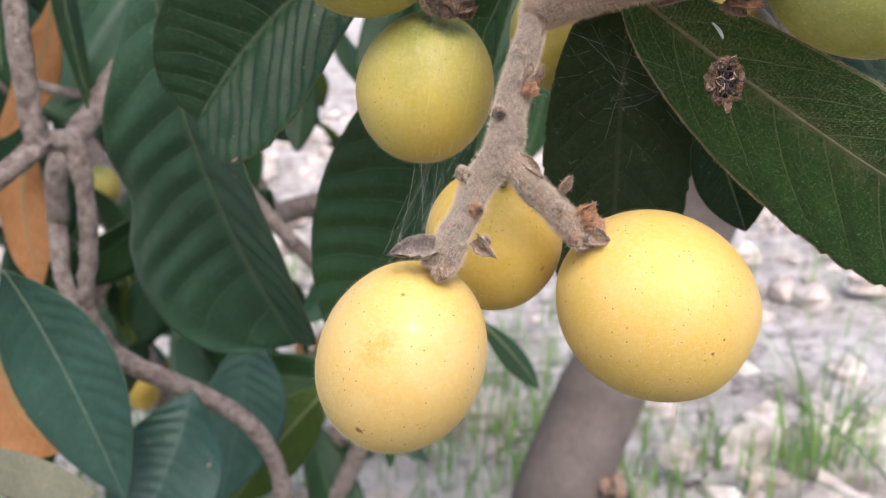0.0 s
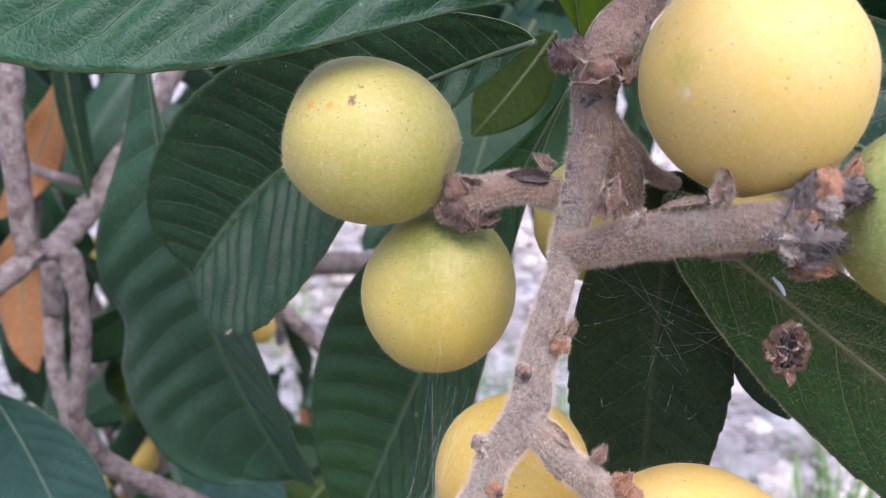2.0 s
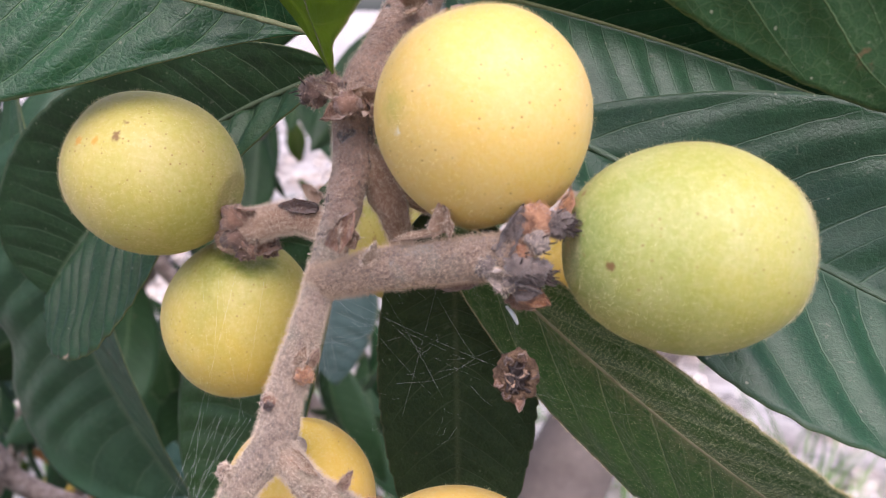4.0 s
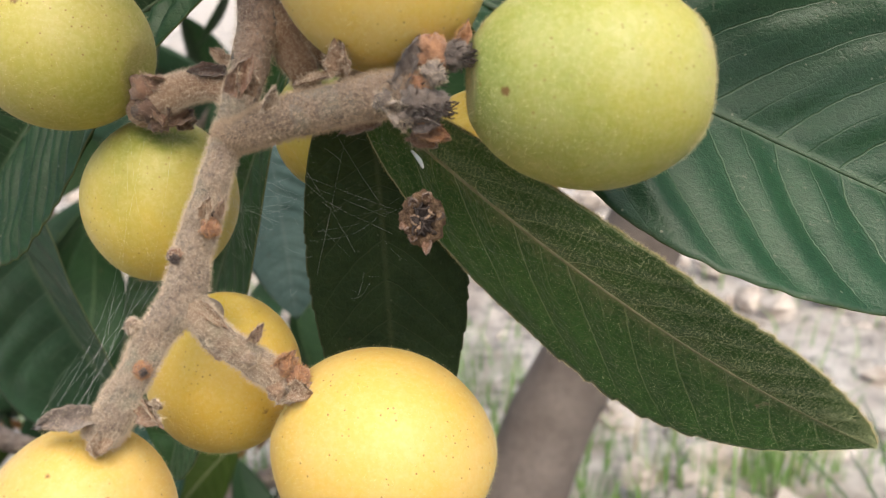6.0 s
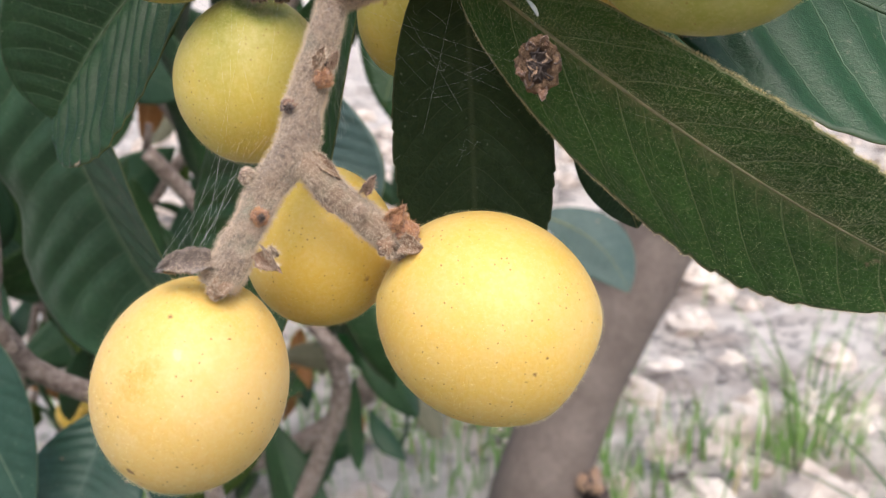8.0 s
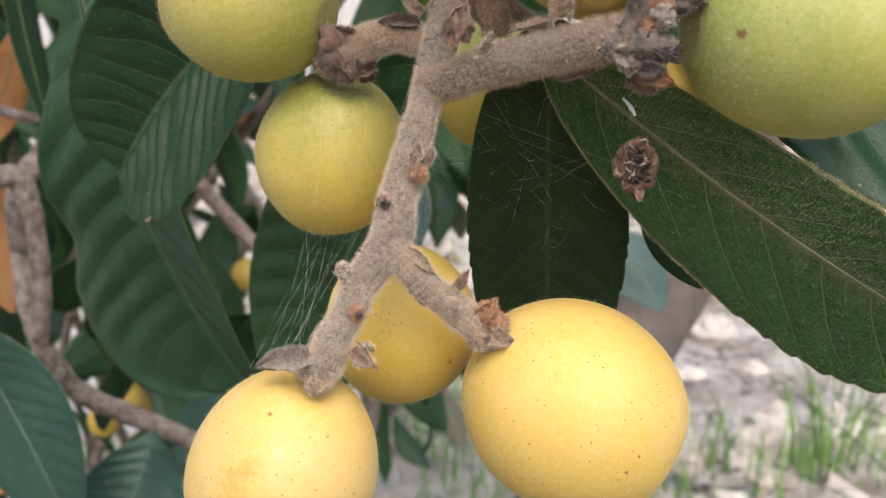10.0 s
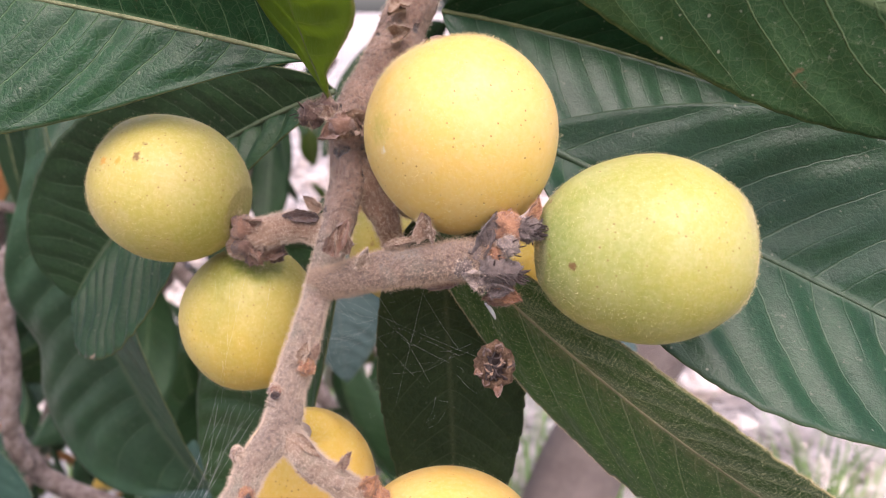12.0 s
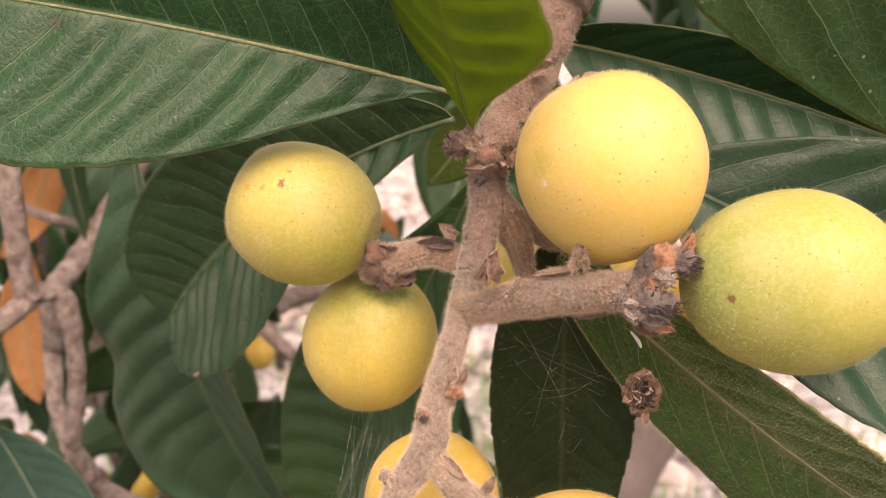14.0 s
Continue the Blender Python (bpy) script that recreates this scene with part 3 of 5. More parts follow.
def scale(root, point, width, material, parent, curl=0.3, seed=0, fuzz=900):
    """A small pointed, crumpled, downy scale (bract or sepal) from its root to its point."""
    r = random.Random(seed)
    root, point = Vector(root), Vector(point)
    ax = point - root
    n = Vector((r.uniform(-0.5, 0.5), -1, r.uniform(-0.2, 0.7)))
    s = n.cross(ax).normalized()
    n = ax.cross(s).normalized()
    ln = ax.length
    fold = r.uniform(0.8, 1.6)
    verts, faces, normals = [], [], []
    rows, cols = 10, 8
    for skin in (0, 1):
        for i in range(rows + 1):
            u = i / rows
            w = width * 0.5 * (1 - u ** 2.5) ** 0.55 * (0.85 + 0.35 * math.sin(math.pi * u)) + width * 0.03
            for j in range(cols + 1):
                v = 2 * j / cols - 1
                z = curl * ln * u * u + fold * w * v * v + 0.42 * width * noise.noise(Vector((u * 4 + seed, v * 2.2, seed))) + 0.12 * width * noise.noise(Vector((u * 11, v * 6, seed)))
                th = 0.0008 * (1 - 0.6 * u)
                verts.append(root + ax * (u + 0.22 * u * noise.noise(Vector((v * 3.5, seed, 1)))) + s * (w * v * (1 + 0.35 * noise.noise(Vector((u * 7, seed, v))))) + n * (z - skin * th))
                normals.append(n if skin == 0 else -n)
    row = cols + 1
    m = (rows + 1) * row
    for i in range(rows):
        for j in range(cols):
            a = i * row + j
            faces.append((a, a + 1, a + row + 1, a + row))
            faces.append((m + a, m + a + row, m + a + row + 1, m + a + 1))
        for j in (0, cols):
            a = i * row + j
            faces.append((a, a + row, m + a + row, m + a))
    for i in (0, rows):
        for j in range(cols):
            a = i * row + j
            faces.append((a, a + 1, m + a + 1, m + a))
    hv, hf = hairs(r, verts, normals, faces[:2 * rows * cols], fuzz, 0.0009, 0.00004, 1.0)
    slots = [0] * len(faces) + [1] * len(hf)
    e = len(verts)
    return mesh_ob("scale", verts + hv, faces + [tuple(i + e for i in f) for f in hf], [material, {ORANGE: ORANGEHAIR, CHAR: DARKHAIR, RUST: BROWNHAIR, COLLAR: DARKHAIR}.get(material, SOFTHAIR)], parent, slots=slots)


# ---------------------------------------------------------------- ground
def grow(lo, hi, near, count):
    """Places along a line, dense near a middle, out to far ends."""
    t = np.linspace(-1, 1, count)
    f = np.sign(t) * (np.abs(t) * 0.35 + np.abs(t) ** 7 * 0.65)
    return near + np.where(f < 0, -f * (lo - near), f * (hi - near))


def lie(x, y):
    """Height of the ground."""
    far = max(0.0, 1 - math.hypot(x - 0.5, y - 2.5) / 9)
    p = Vector((x, y, 0))
    z = 0.05 * noise.noise(p * 0.9) + 0.055 * noise.noise(p * 3.1 + Vector((3, 1, 0))) + 0.060 * noise.noise(p * 8.0) + 0.034 * noise.noise(p * 19)
    return z * far


def ground():
    xs, ys = grow(-250, 250, 0.5, 260), grow(-250, 250, 2.6, 300)
    verts = [(x, y, lie(x, y)) for y in ys for x in xs]
    nx = len(xs)
    faces = [(j * nx + i, j * nx + i + 1, (j + 1) * nx + i + 1, (j + 1) * nx + i) for j in range(len(ys) - 1) for i in range(nx - 1)]
    k = Mat("dry_soil")
    pos = k.coords()
    # pale soil raised to near white, so the colour carries the strong sunlight
    col = k.mix(k.ramp(k.noise(7, 6, 0.7, pos), 0.38, 0.58), (0.42, 0.34, 0.29), (0.95, 0.87, 0.80))
    # dark patches: litter, and the shade between lumps painted in
    col = k.mix(k.ramp(k.noise(11, 5, 0.65, pos), 0.56, 0.66, 0, 0.85), col, (0.13, 0.095, 0.085))
    col = k.mix(k.ramp(k.noise(1.3, 4, 0.6, pos), 0.45, 0.6, 0, 0.45), col, (0.90, 0.84, 0.80))
    crack = k.math("ABSOLUTE", k.math("SUBTRACT", k.noise(9, 4, 0.6, pos), 0.5))
    col = k.mix(k.math("MULTIPLY", k.ramp(crack, 0.006, 0.03, 0.9, 0), k.ramp(k.noise(4, 3, 0.6, pos), 0.42, 0.55)), col, (0.07, 0.05, 0.042))
    k.bump(k.math("ADD", k.noise(40, 6, 0.7, pos), k.noise(160, 4, 0.7, pos)), 0.8, 0.02)
    # soil out of view, towards and behind the camera, is darkened to cut bounced light
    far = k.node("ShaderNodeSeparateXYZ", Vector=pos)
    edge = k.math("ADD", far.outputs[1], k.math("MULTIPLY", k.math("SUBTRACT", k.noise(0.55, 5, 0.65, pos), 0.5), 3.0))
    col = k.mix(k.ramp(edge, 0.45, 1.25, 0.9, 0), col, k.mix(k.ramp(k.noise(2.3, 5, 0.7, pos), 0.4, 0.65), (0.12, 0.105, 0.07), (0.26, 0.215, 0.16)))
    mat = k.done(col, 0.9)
    return tagged(mesh_ob("ground", verts, faces, mat), label="pale dry crumbly soil, strong sunlight put into its colour", category="ground", kind="structure")


ground()


def clods():
    """Crumbs of soil and small stones on the ground."""
    r = random.Random(3)
    verts, faces = [], []
    for _ in range(2200):
        x, y = r.uniform(-1.6, 3.2), r.uniform(0.9, 5.5)
        s = 0.010 + 0.055 * r.random() ** 3
        c = Vector((x, y, lie(x, y) + s * 0.25))
        e = len(verts)
        for i in range(4):
            a = math.pi * (i + 0.5) / 4
            for j in range(6):
                w = 2 * math.pi * j / 6 + i * 0.5
                verts.append(c + Vector((math.sin(a) * math.cos(w), math.sin(a) * math.sin(w), -0.75 * math.cos(a))) * s * r.uniform(0.7, 1.2))
        for i in range(3):
            for j in range(6):
                b = (j + 1) % 6
                faces.append((e + i * 6 + j, e + i * 6 + b, e + i * 6 + 6 + b, e + i * 6 + 6 + j))
        faces.append(tuple(e + 18 + j for j in range(6)))
    # clods brightened like the soil, with sunlight in their colour
    mat = plain_material("soil_clods", (0.42, 0.34, 0.29), (0.90, 0.81, 0.74), 9, 0.9, 0.8, 0.006, 60)
    return tagged(mesh_ob("soil_clods", verts, faces, mat, smooth=False), label="loose pale clods and small stones on the soil", category="soil", kind="stuff")


clods()


def grass(name, spots, label, seed):
    r = random.Random(seed)
    verts, faces = [], []
    for cx, cy, spread, count, tall in spots:
        for _ in range(count):
            x, y = r.gauss(cx, spread), r.gauss(cy, spread)
            h = tall * r.uniform(0.45, 1.15)
            lean = Vector((r.gauss(0, 0.22), r.gauss(0, 0.22), 0)) * h
            side = Vector((r.uniform(-1, 1), r.uniform(-1, 1), 0)).normalized() * r.uniform(0.0020, 0.0045)
            root = Vector((x, y, lie(x, y) - 0.01))
            e = len(verts)
            for i in range(5):
                t = i / 4
                p = root + Vector((0, 0, h * t * (1 - 0.12 * t))) + lean * t * t
                verts.extend([p - side * (1 - t * 0.92), p + side * (1 - t * 0.92)])
            for i in range(4):
                a = e + i * 2
                faces.append((a, a + 1, a + 3, a + 2))
    k = Mat(name + "_blades")
    isl = k.node("ShaderNodeNewGeometry").outputs["Random Per Island"]
    col = k.mix(isl, (0.14, 0.30, 0.06), (0.32, 0.48, 0.16))
    col = k.mix(k.ramp(isl, 0.9, 0.95), col, (0.45, 0.38, 0.20))
    mat = k.done(col, 0.6)
    return tagged(mesh_ob(name, verts, faces, mat), label=label, category="grass", kind="stuff")


# the last five, dense tufts are added out of view to cut bounced light
grass("grass", [(0.69, 1.37, 0.035, 45, 0.27), (0.70, 1.40, 0.06, 8, 0.50), (0.80, 1.42, 0.07, 36, 0.22), (0.44, 1.40, 0.12, 60, 0.13), (0.57, 1.42, 0.09, 30, 0.14), (0.15, 1.45, 0.14, 180, 0.17),
                (0.0, 1.7, 0.2, 200, 0.2), (1.2, 2.3, 0.2, 60, 0.16), (0.3, 1.25, 0.14, 120, 0.13), (0.95, 1.6, 0.2, 36, 0.14),
                (-0.5, 2.2, 0.4, 240, 0.18), (-0.4, 0.3, 0.35, 1500, 0.2), (0.4, 0.2, 0.35, 1500, 0.2), (0.0, -0.3, 0.4, 1300, 0.2), (0.1, 0.7, 0.2, 500, 0.16), (-0.5, 1.0, 0.3, 600, 0.18)], "thin green grass tufts growing in pale soil", 11)

# ---------------------------------------------------------------- the tree: trunk, limbs, twigs
tree = thing("loquat_tree", "loquat tree with grey-brown trunk and large ribbed dark green leaves", "tree", at=(0, 0, 0))
KNOT = (0.1899, 0.9925, 0.2478)
limb("trunk", [(0.11, 1.03, -0.06), (0.1534, 0.9978, 0.1995), (0.2100, 1.0205, 0.3647), (0.2834, 1.0451, 0.5043), (0.3393, 1.0638, 0.6259), (0.48, 1.02, 1.05), (0.5, 0.95, 1.35), (0.45, 0.8, 1.55)],
     [0.075, 0.062, 0.056, 0.053, 0.052, 0.05, 0.045, 0.03], TRUNK, tree, "smooth leaning grey-brown trunk", steps=10, seg=28, lump=0.05, freq=14)
limb("limb", [(0.47, 0.88, 1.45), (0.36, 0.62, 1.42), (0.22, 0.42, 1.27), (0.12, 0.29, 1.10), (0.06, 0.225, 0.99), (0.0394, 0.1985, 0.9516)], [0.03, 0.022, 0.016, 0.011, 0.007, 0.0055], TWIG, tree, "limb bearing the fruit cluster", freq=40)

for i in range(7):
    a = random.Random(i).uniform(0, 6.28)
    p = Vector(KNOT) + Vector((0.025 * math.cos(a) + 0.02, -0.045, 0.02 * math.sin(a)))
    limb("knot", [p + Vector((0, 0.03, 0)), p, p + Vector((0.006 * math.cos(a), -0.012, 0.006 * math.sin(a)))], [0.014, 0.011, 0.005], BARK_BROWN if i % 2 else DARK, tree, lump=0.4, freq=90, seg=10, steps=4)

# ---------------------------------------------------------------- fruiting stalk
A1 = (0.0395, 0.2006, 0.9516)
A2 = (0.0320, 0.1952, 0.9361)
A3 = (0.0253, 0.1882, 0.9223)
A4 = (0.0229, 0.1792, 0.9082)
A5 = (0.0190, 0.1701, 0.8975)
FORK = (0.0112, 0.1600, 0.8674)
stalk = limb("stalk", [A1, A2, (0.0243, 0.1882, 0.9223), (0.0228, 0.1835, 0.9098), (0.0192, 0.1766, 0.8957), (0.0172, 0.1712, 0.8893), (0.0154, 0.1683, 0.8828), (0.0140, 0.1658, 0.8784), (0.0125, 0.1632, 0.8742), FORK,
                       (0.0063, 0.1569, 0.8616), (0.0046, 0.1542, 0.8578), (0.0020, 0.1518, 0.8534), (0.0000, 0.1497, 0.8498), (-0.0012, 0.1489, 0.8474)],
             [0.0047, 0.0049, 0.0044, 0.0036, 0.0029, 0.0025, 0.0029, 0.0030, 0.0031, 0.0035, 0.0028, 0.0026, 0.0028, 0.0034, 0.0028], STEM, tree, "thick grey-brown woolly fruit stalk", hair=46000, hair_length=0.0012, lump=0.15, steps=10, seg=24, freq=210)
arm_low = limb("side_stalk", [FORK, (0.0160, 0.1585, 0.8622), (0.0216, 0.1597, 0.8563), (0.0259, 0.1613, 0.8519), (0.0301, 0.1623, 0.8486)], [0.0027, 0.0025, 0.0025, 0.0028, 0.0026], WOOL, tree, "short woolly side stalk", hair=14000, hair_length=0.0012, lump=0.16, seg=18, freq=300)
arm_right = limb("side_stalk", [(0.0175, 0.1740, 0.8917), (0.0224, 0.1708, 0.8935), (0.0284, 0.1673, 0.8961), (0.0385, 0.1627, 0.8988), (0.0472, 0.1590, 0.9011), (0.0535, 0.1578, 0.9025)], [0.0028, 0.0030, 0.0034, 0.0035, 0.0034, 0.0028], BROWNWOOL, tree, "thick woolly side stalk", hair=26000, hair_material=MIDHAIR, hair_length=0.0012, lump=0.11, seg=24, freq=200)
arm_left = limb("side_stalk", [(0.0182, 0.1873, 0.8986), (0.0104, 0.1896, 0.8995), (0.0025, 0.1920, 0.8972), (-0.0037, 0.1953, 0.8941)], [0.0030, 0.0030, 0.0033, 0.0036], BARK_BROWN, tree, "short brown side stalk", hair=12000, hair_length=0.0012, lump=0.16, seg=18, freq=300)
limb("side_stalk", [(0.0244, 0.1852, 0.9128), (0.0279, 0.1856, 0.9067), (0.0307, 0.1869, 0.9002), (0.0321, 0.1883, 0.8940)], [0.0034, 0.0033, 0.0028, 0.0020], BARK_BROWN, tree, hair=6000, hair_length=0.0012, lump=0.25, freq=260)
limb("side_stalk", [(0.0254, 0.1860, 0.9117), (0.0305, 0.1868, 0.9071), (0.0348, 0.1888, 0.9031), (0.0412, 0.1943, 0.9000)], [0.0028, 0.0021, 0.0016, 0.0014], BARK_BROWN, tree, hair=4000, hair_length=0.0012, lump=0.2, freq=300)
limb("side_stalk", [FORK, (0.0132, 0.1686, 0.8622), (0.0121, 0.1757, 0.8581)], [0.002, 0.002, 0.0018], WOOL, tree, lump=0.1)

# scales on the stalks
def scales(parent, rows):
    for i, (a, b, width, m, curl) in enumerate(rows):
        scale(a, Vector(a).lerp(Vector(b), 0.84), width * 0.68, m, parent, -curl * 0.6, i * 1.3 + len(rows))


scales(arm_right, [
    ((0.0487, 0.1564, 0.9029), (0.0525, 0.1563, 0.9110), 0.0036, CHAR, 0.25), ((0.0569, 0.1591, 0.9070), (0.0602, 0.1608, 0.9125), 0.0026, ORANGE, 0.1),
    ((0.0494, 0.1552, 0.8990), (0.0454, 0.1535, 0.8999), 0.0036, GREYSCALE, 0.2), ((0.0506, 0.1551, 0.8973), (0.0550, 0.1528, 0.8966), 0.0032, CHAR, 0.3),
    ((0.0514, 0.1584, 0.8959), (0.0572, 0.1560, 0.8936), 0.0044, ORANGE, -0.35), ((0.0505, 0.1591, 0.8949), (0.0545, 0.1567, 0.8924), 0.0040, RUST, 0.4),
    ((0.0397, 0.1611, 0.9039), (0.0391, 0.1586, 0.9102), 0.0044, BARK_BROWN, 0.25), ((0.0270, 0.1647, 0.8978), (0.0290, 0.1637, 0.9029), 0.0030, WOOL, -0.3), ((0.0378, 0.1622, 0.9040), (0.0297, 0.1644, 0.9021), 0.0015, BARK_BROWN, 0.2),
    ((0.0453, 0.1614, 0.8968), (0.0375, 0.1638, 0.8938), 0.0030, RUST, 0.1)])


def dry_calyx(parent, at, size, out, seed, body=None, fuzz=None, bristles=16):
    """A shrivelled old flower base: a lumpy downy core with dark bristles."""
    r = random.Random(seed)
    at, out = Vector(at), Vector(out).normalized()
    verts, normals, faces = [], [], []
    for i in range(15):
        a = math.pi * i / 14
        for j in range(20):
            w = 2 * math.pi * j / 20
            d = Vector((math.sin(a) * math.cos(w), math.sin(a) * math.sin(w), math.cos(a)))
            k = 1 + 0.45 * noise.noise(d * 2.3 + Vector((seed, 0, 0))) + 0.25 * noise.noise(d * 6 + Vector((0, seed, 0)))
            verts.append(at + d * size * k)
            normals.append(d)
    for i in range(14):
        for j in range(20):
            b = (j + 1) % 20
            faces.append((i * 20 + j, (i + 1) * 20 + j, (i + 1) * 20 + b, i * 20 + b))
    hv, hf = hairs(r, verts, normals, faces, 700, size * 0.36, 0.00005)
    slots = [0] * len(faces) + [1] * len(hf)
    e = len(verts)
    verts, faces = verts + hv, faces + [tuple(i + e for i in f) for f in hf]
    for _ in range(bristles):
        d = (out + Vector((r.gauss(0, 0.5), r.gauss(0, 0.5), r.gauss(0, 0.5)))).normalized()
        p = at + d * size * 0.6
        q = p + d * size * r.uniform(0.7, 1.3)
        m = (p + q) / 2 + Vector((r.gauss(0, 0.0003), r.gauss(0, 0.0003), r.gauss(0, 0.0003)))
        v, f, _ = tube([p, m, q], [0.0002, 0.00016, 0.00009], steps=3, seg=5)
        e = len(verts)
        verts, faces, slots = verts + v, faces + [tuple(i + e for i in g) for g in f], slots + [2] * len(f)
    return mesh_ob("dry_calyx", verts, faces, [body or RUST, fuzz or SOFTHAIR, DARK], parent, "shrivelled downy calyx with dark bristles", slots=slots)


for at, size, out, look_of, fuzz, n in (((0.0541, 0.1577, 0.9071), 0.0027, (0.6, -0.5, 0.4), ORANGE, ORANGEHAIR, 3), ((0.0573, 0.1570, 0.9069), 0.0021, (1, -0.3, 0.0), CHAR, DARKHAIR, 26), ((0.0512, 0.1579, 0.9061), 0.0018, (0.2, -0.5, 0.8), CHAR, DARKHAIR, 0),
                                        ((0.0540, 0.1558, 0.9045), 0.0019, (0.8, -0.6, -0.1), GREYSCALE, SOFTHAIR, 4), ((0.0511, 0.1550, 0.9003), 0.0023, (0.4, -0.8, 0.0), CHAR, DARKHAIR, 6), ((0.0493, 0.1554, 0.8981), 0.0018, (0.4, -0.8, 0.0), GREYSCALE, SOFTHAIR, 2),
                                        ((0.0541, 0.1553, 0.8997), 0.0021, (1, -0.6, -0.2), CHAR, DARKHAIR, 18), ((0.0514, 0.1563, 0.9027), 0.0017, (0.3, -0.8, 0.3), ORANGE, ORANGEHAIR, 2), ((0.0465, 0.1562, 0.9004), 0.0018, (0.0, -0.9, 0.2), CHAR, SOFTHAIR, 0),
                                        ((0.0486, 0.1573, 0.9022), 0.0020, (0.0, -0.9, 0.2), GREYSCALE, SOFTHAIR, 2), ((0.0523, 0.1562, 0.8973), 0.0017, (0.5, -0.7, -0.5), ORANGE, ORANGEHAIR, 2)):
    dry_calyx(arm_right, at, size, out, size * 9000, look_of, fuzz, n)
dry_calyx(stalk, (0.0168, 0.1813, 0.9243), 0.0025, (-1, -0.3, 0.2), 7, COLLAR, BROWNHAIR, 3)
dry_calyx(stalk, (0.0229, 0.1789, 0.9223), 0.0024, (-0.3, -1, 0.2), 8, RUST, BROWNHAIR, 0)
dry_calyx(stalk, (0.0194, 0.1827, 0.9255), 0.0020, (-0.3, -1, 0.2), 9, COLLAR, BROWNHAIR, 0)
scales(arm_left, [
    ((0.0160, 0.1862, 0.9020), (0.0075, 0.1882, 0.9022), 0.0032, COLLAR, 0.0), ((0.0165, 0.1876, 0.9035), (0.0125, 0.1875, 0.9071), 0.0030, BARK_BROWN, 0.3),
    ((0.0068, 0.1930, 0.8933), (0.0015, 0.1906, 0.8920), 0.0040, RUST, 0.2), ((0.0033, 0.1897, 0.9001), (-0.0003, 0.1880, 0.9014), 0.0034, RUST, 0.2), ((0.0020, 0.1911, 0.8940), (0.0027, 0.1876, 0.8925), 0.0040, RUST, 0.1)])
for at, size, shade in (((-0.0010, 0.1913, 0.8985), 0.0027, RUST), ((-0.0006, 0.1915, 0.8953), 0.0029, COLLAR), ((0.0007, 0.1919, 0.8930), 0.0025, COLLAR), ((-0.0032, 0.1938, 0.8963), 0.0028, RUST), ((0.0049, 0.1949, 0.8924), 0.0022, COLLAR)):
    dry_calyx(arm_left, at, size, (-0.6, -0.5, -0.6), size * 21000, shade, BROWNHAIR, 0)
scales(stalk, [
    ((0.0156, 0.1626, 0.8805), (0.0170, 0.1623, 0.8844), 0.0026, BARK_BROWN, 0.1), ((0.0175, 0.1632, 0.8808), (0.0192, 0.1626, 0.8839), 0.0016, RUST, 0.1), ((0.0042, 0.1561, 0.8640), (0.0037, 0.1554, 0.8651), 0.0024, WOOL, 0.1),
    ((-0.0015, 0.1483, 0.8520), (-0.0110, 0.1453, 0.8519), 0.0050, GREYSCALE, 0.05), ((0.0006, 0.1463, 0.8493), (-0.0002, 0.1436, 0.8472), 0.0040, BARK_BROWN, 0.1), ((0.0061, 0.1505, 0.8529), (0.0105, 0.1473, 0.8498), 0.0038, BARK_BROWN, -0.3),
    ((0.0072, 0.1506, 0.8532), (0.0090, 0.1501, 0.8518), 0.0024, BARK_BROWN, 0.5)])
scales(arm_low, [
    ((0.0141, 0.1584, 0.8669), (0.0199, 0.1566, 0.8624), 0.0026, BARK_BROWN, 0.0), ((0.0225, 0.1587, 0.8602), (0.0249, 0.1576, 0.8635), 0.0022, RUST, 0.25), ((0.0181, 0.1581, 0.8579), (0.0136, 0.1583, 0.8616), 0.0030, RUST, -0.1),
    ((0.0270, 0.1600, 0.8544), (0.0295, 0.1580, 0.8582), 0.0034, ORANGE, 0.3), ((0.0286, 0.1579, 0.8511), (0.0327, 0.1566, 0.8506), 0.0044, BARK_BROWN, 0.2), ((0.0268, 0.1597, 0.8503), (0.0290, 0.1571, 0.8488), 0.0040, WOOL, 0.2)])
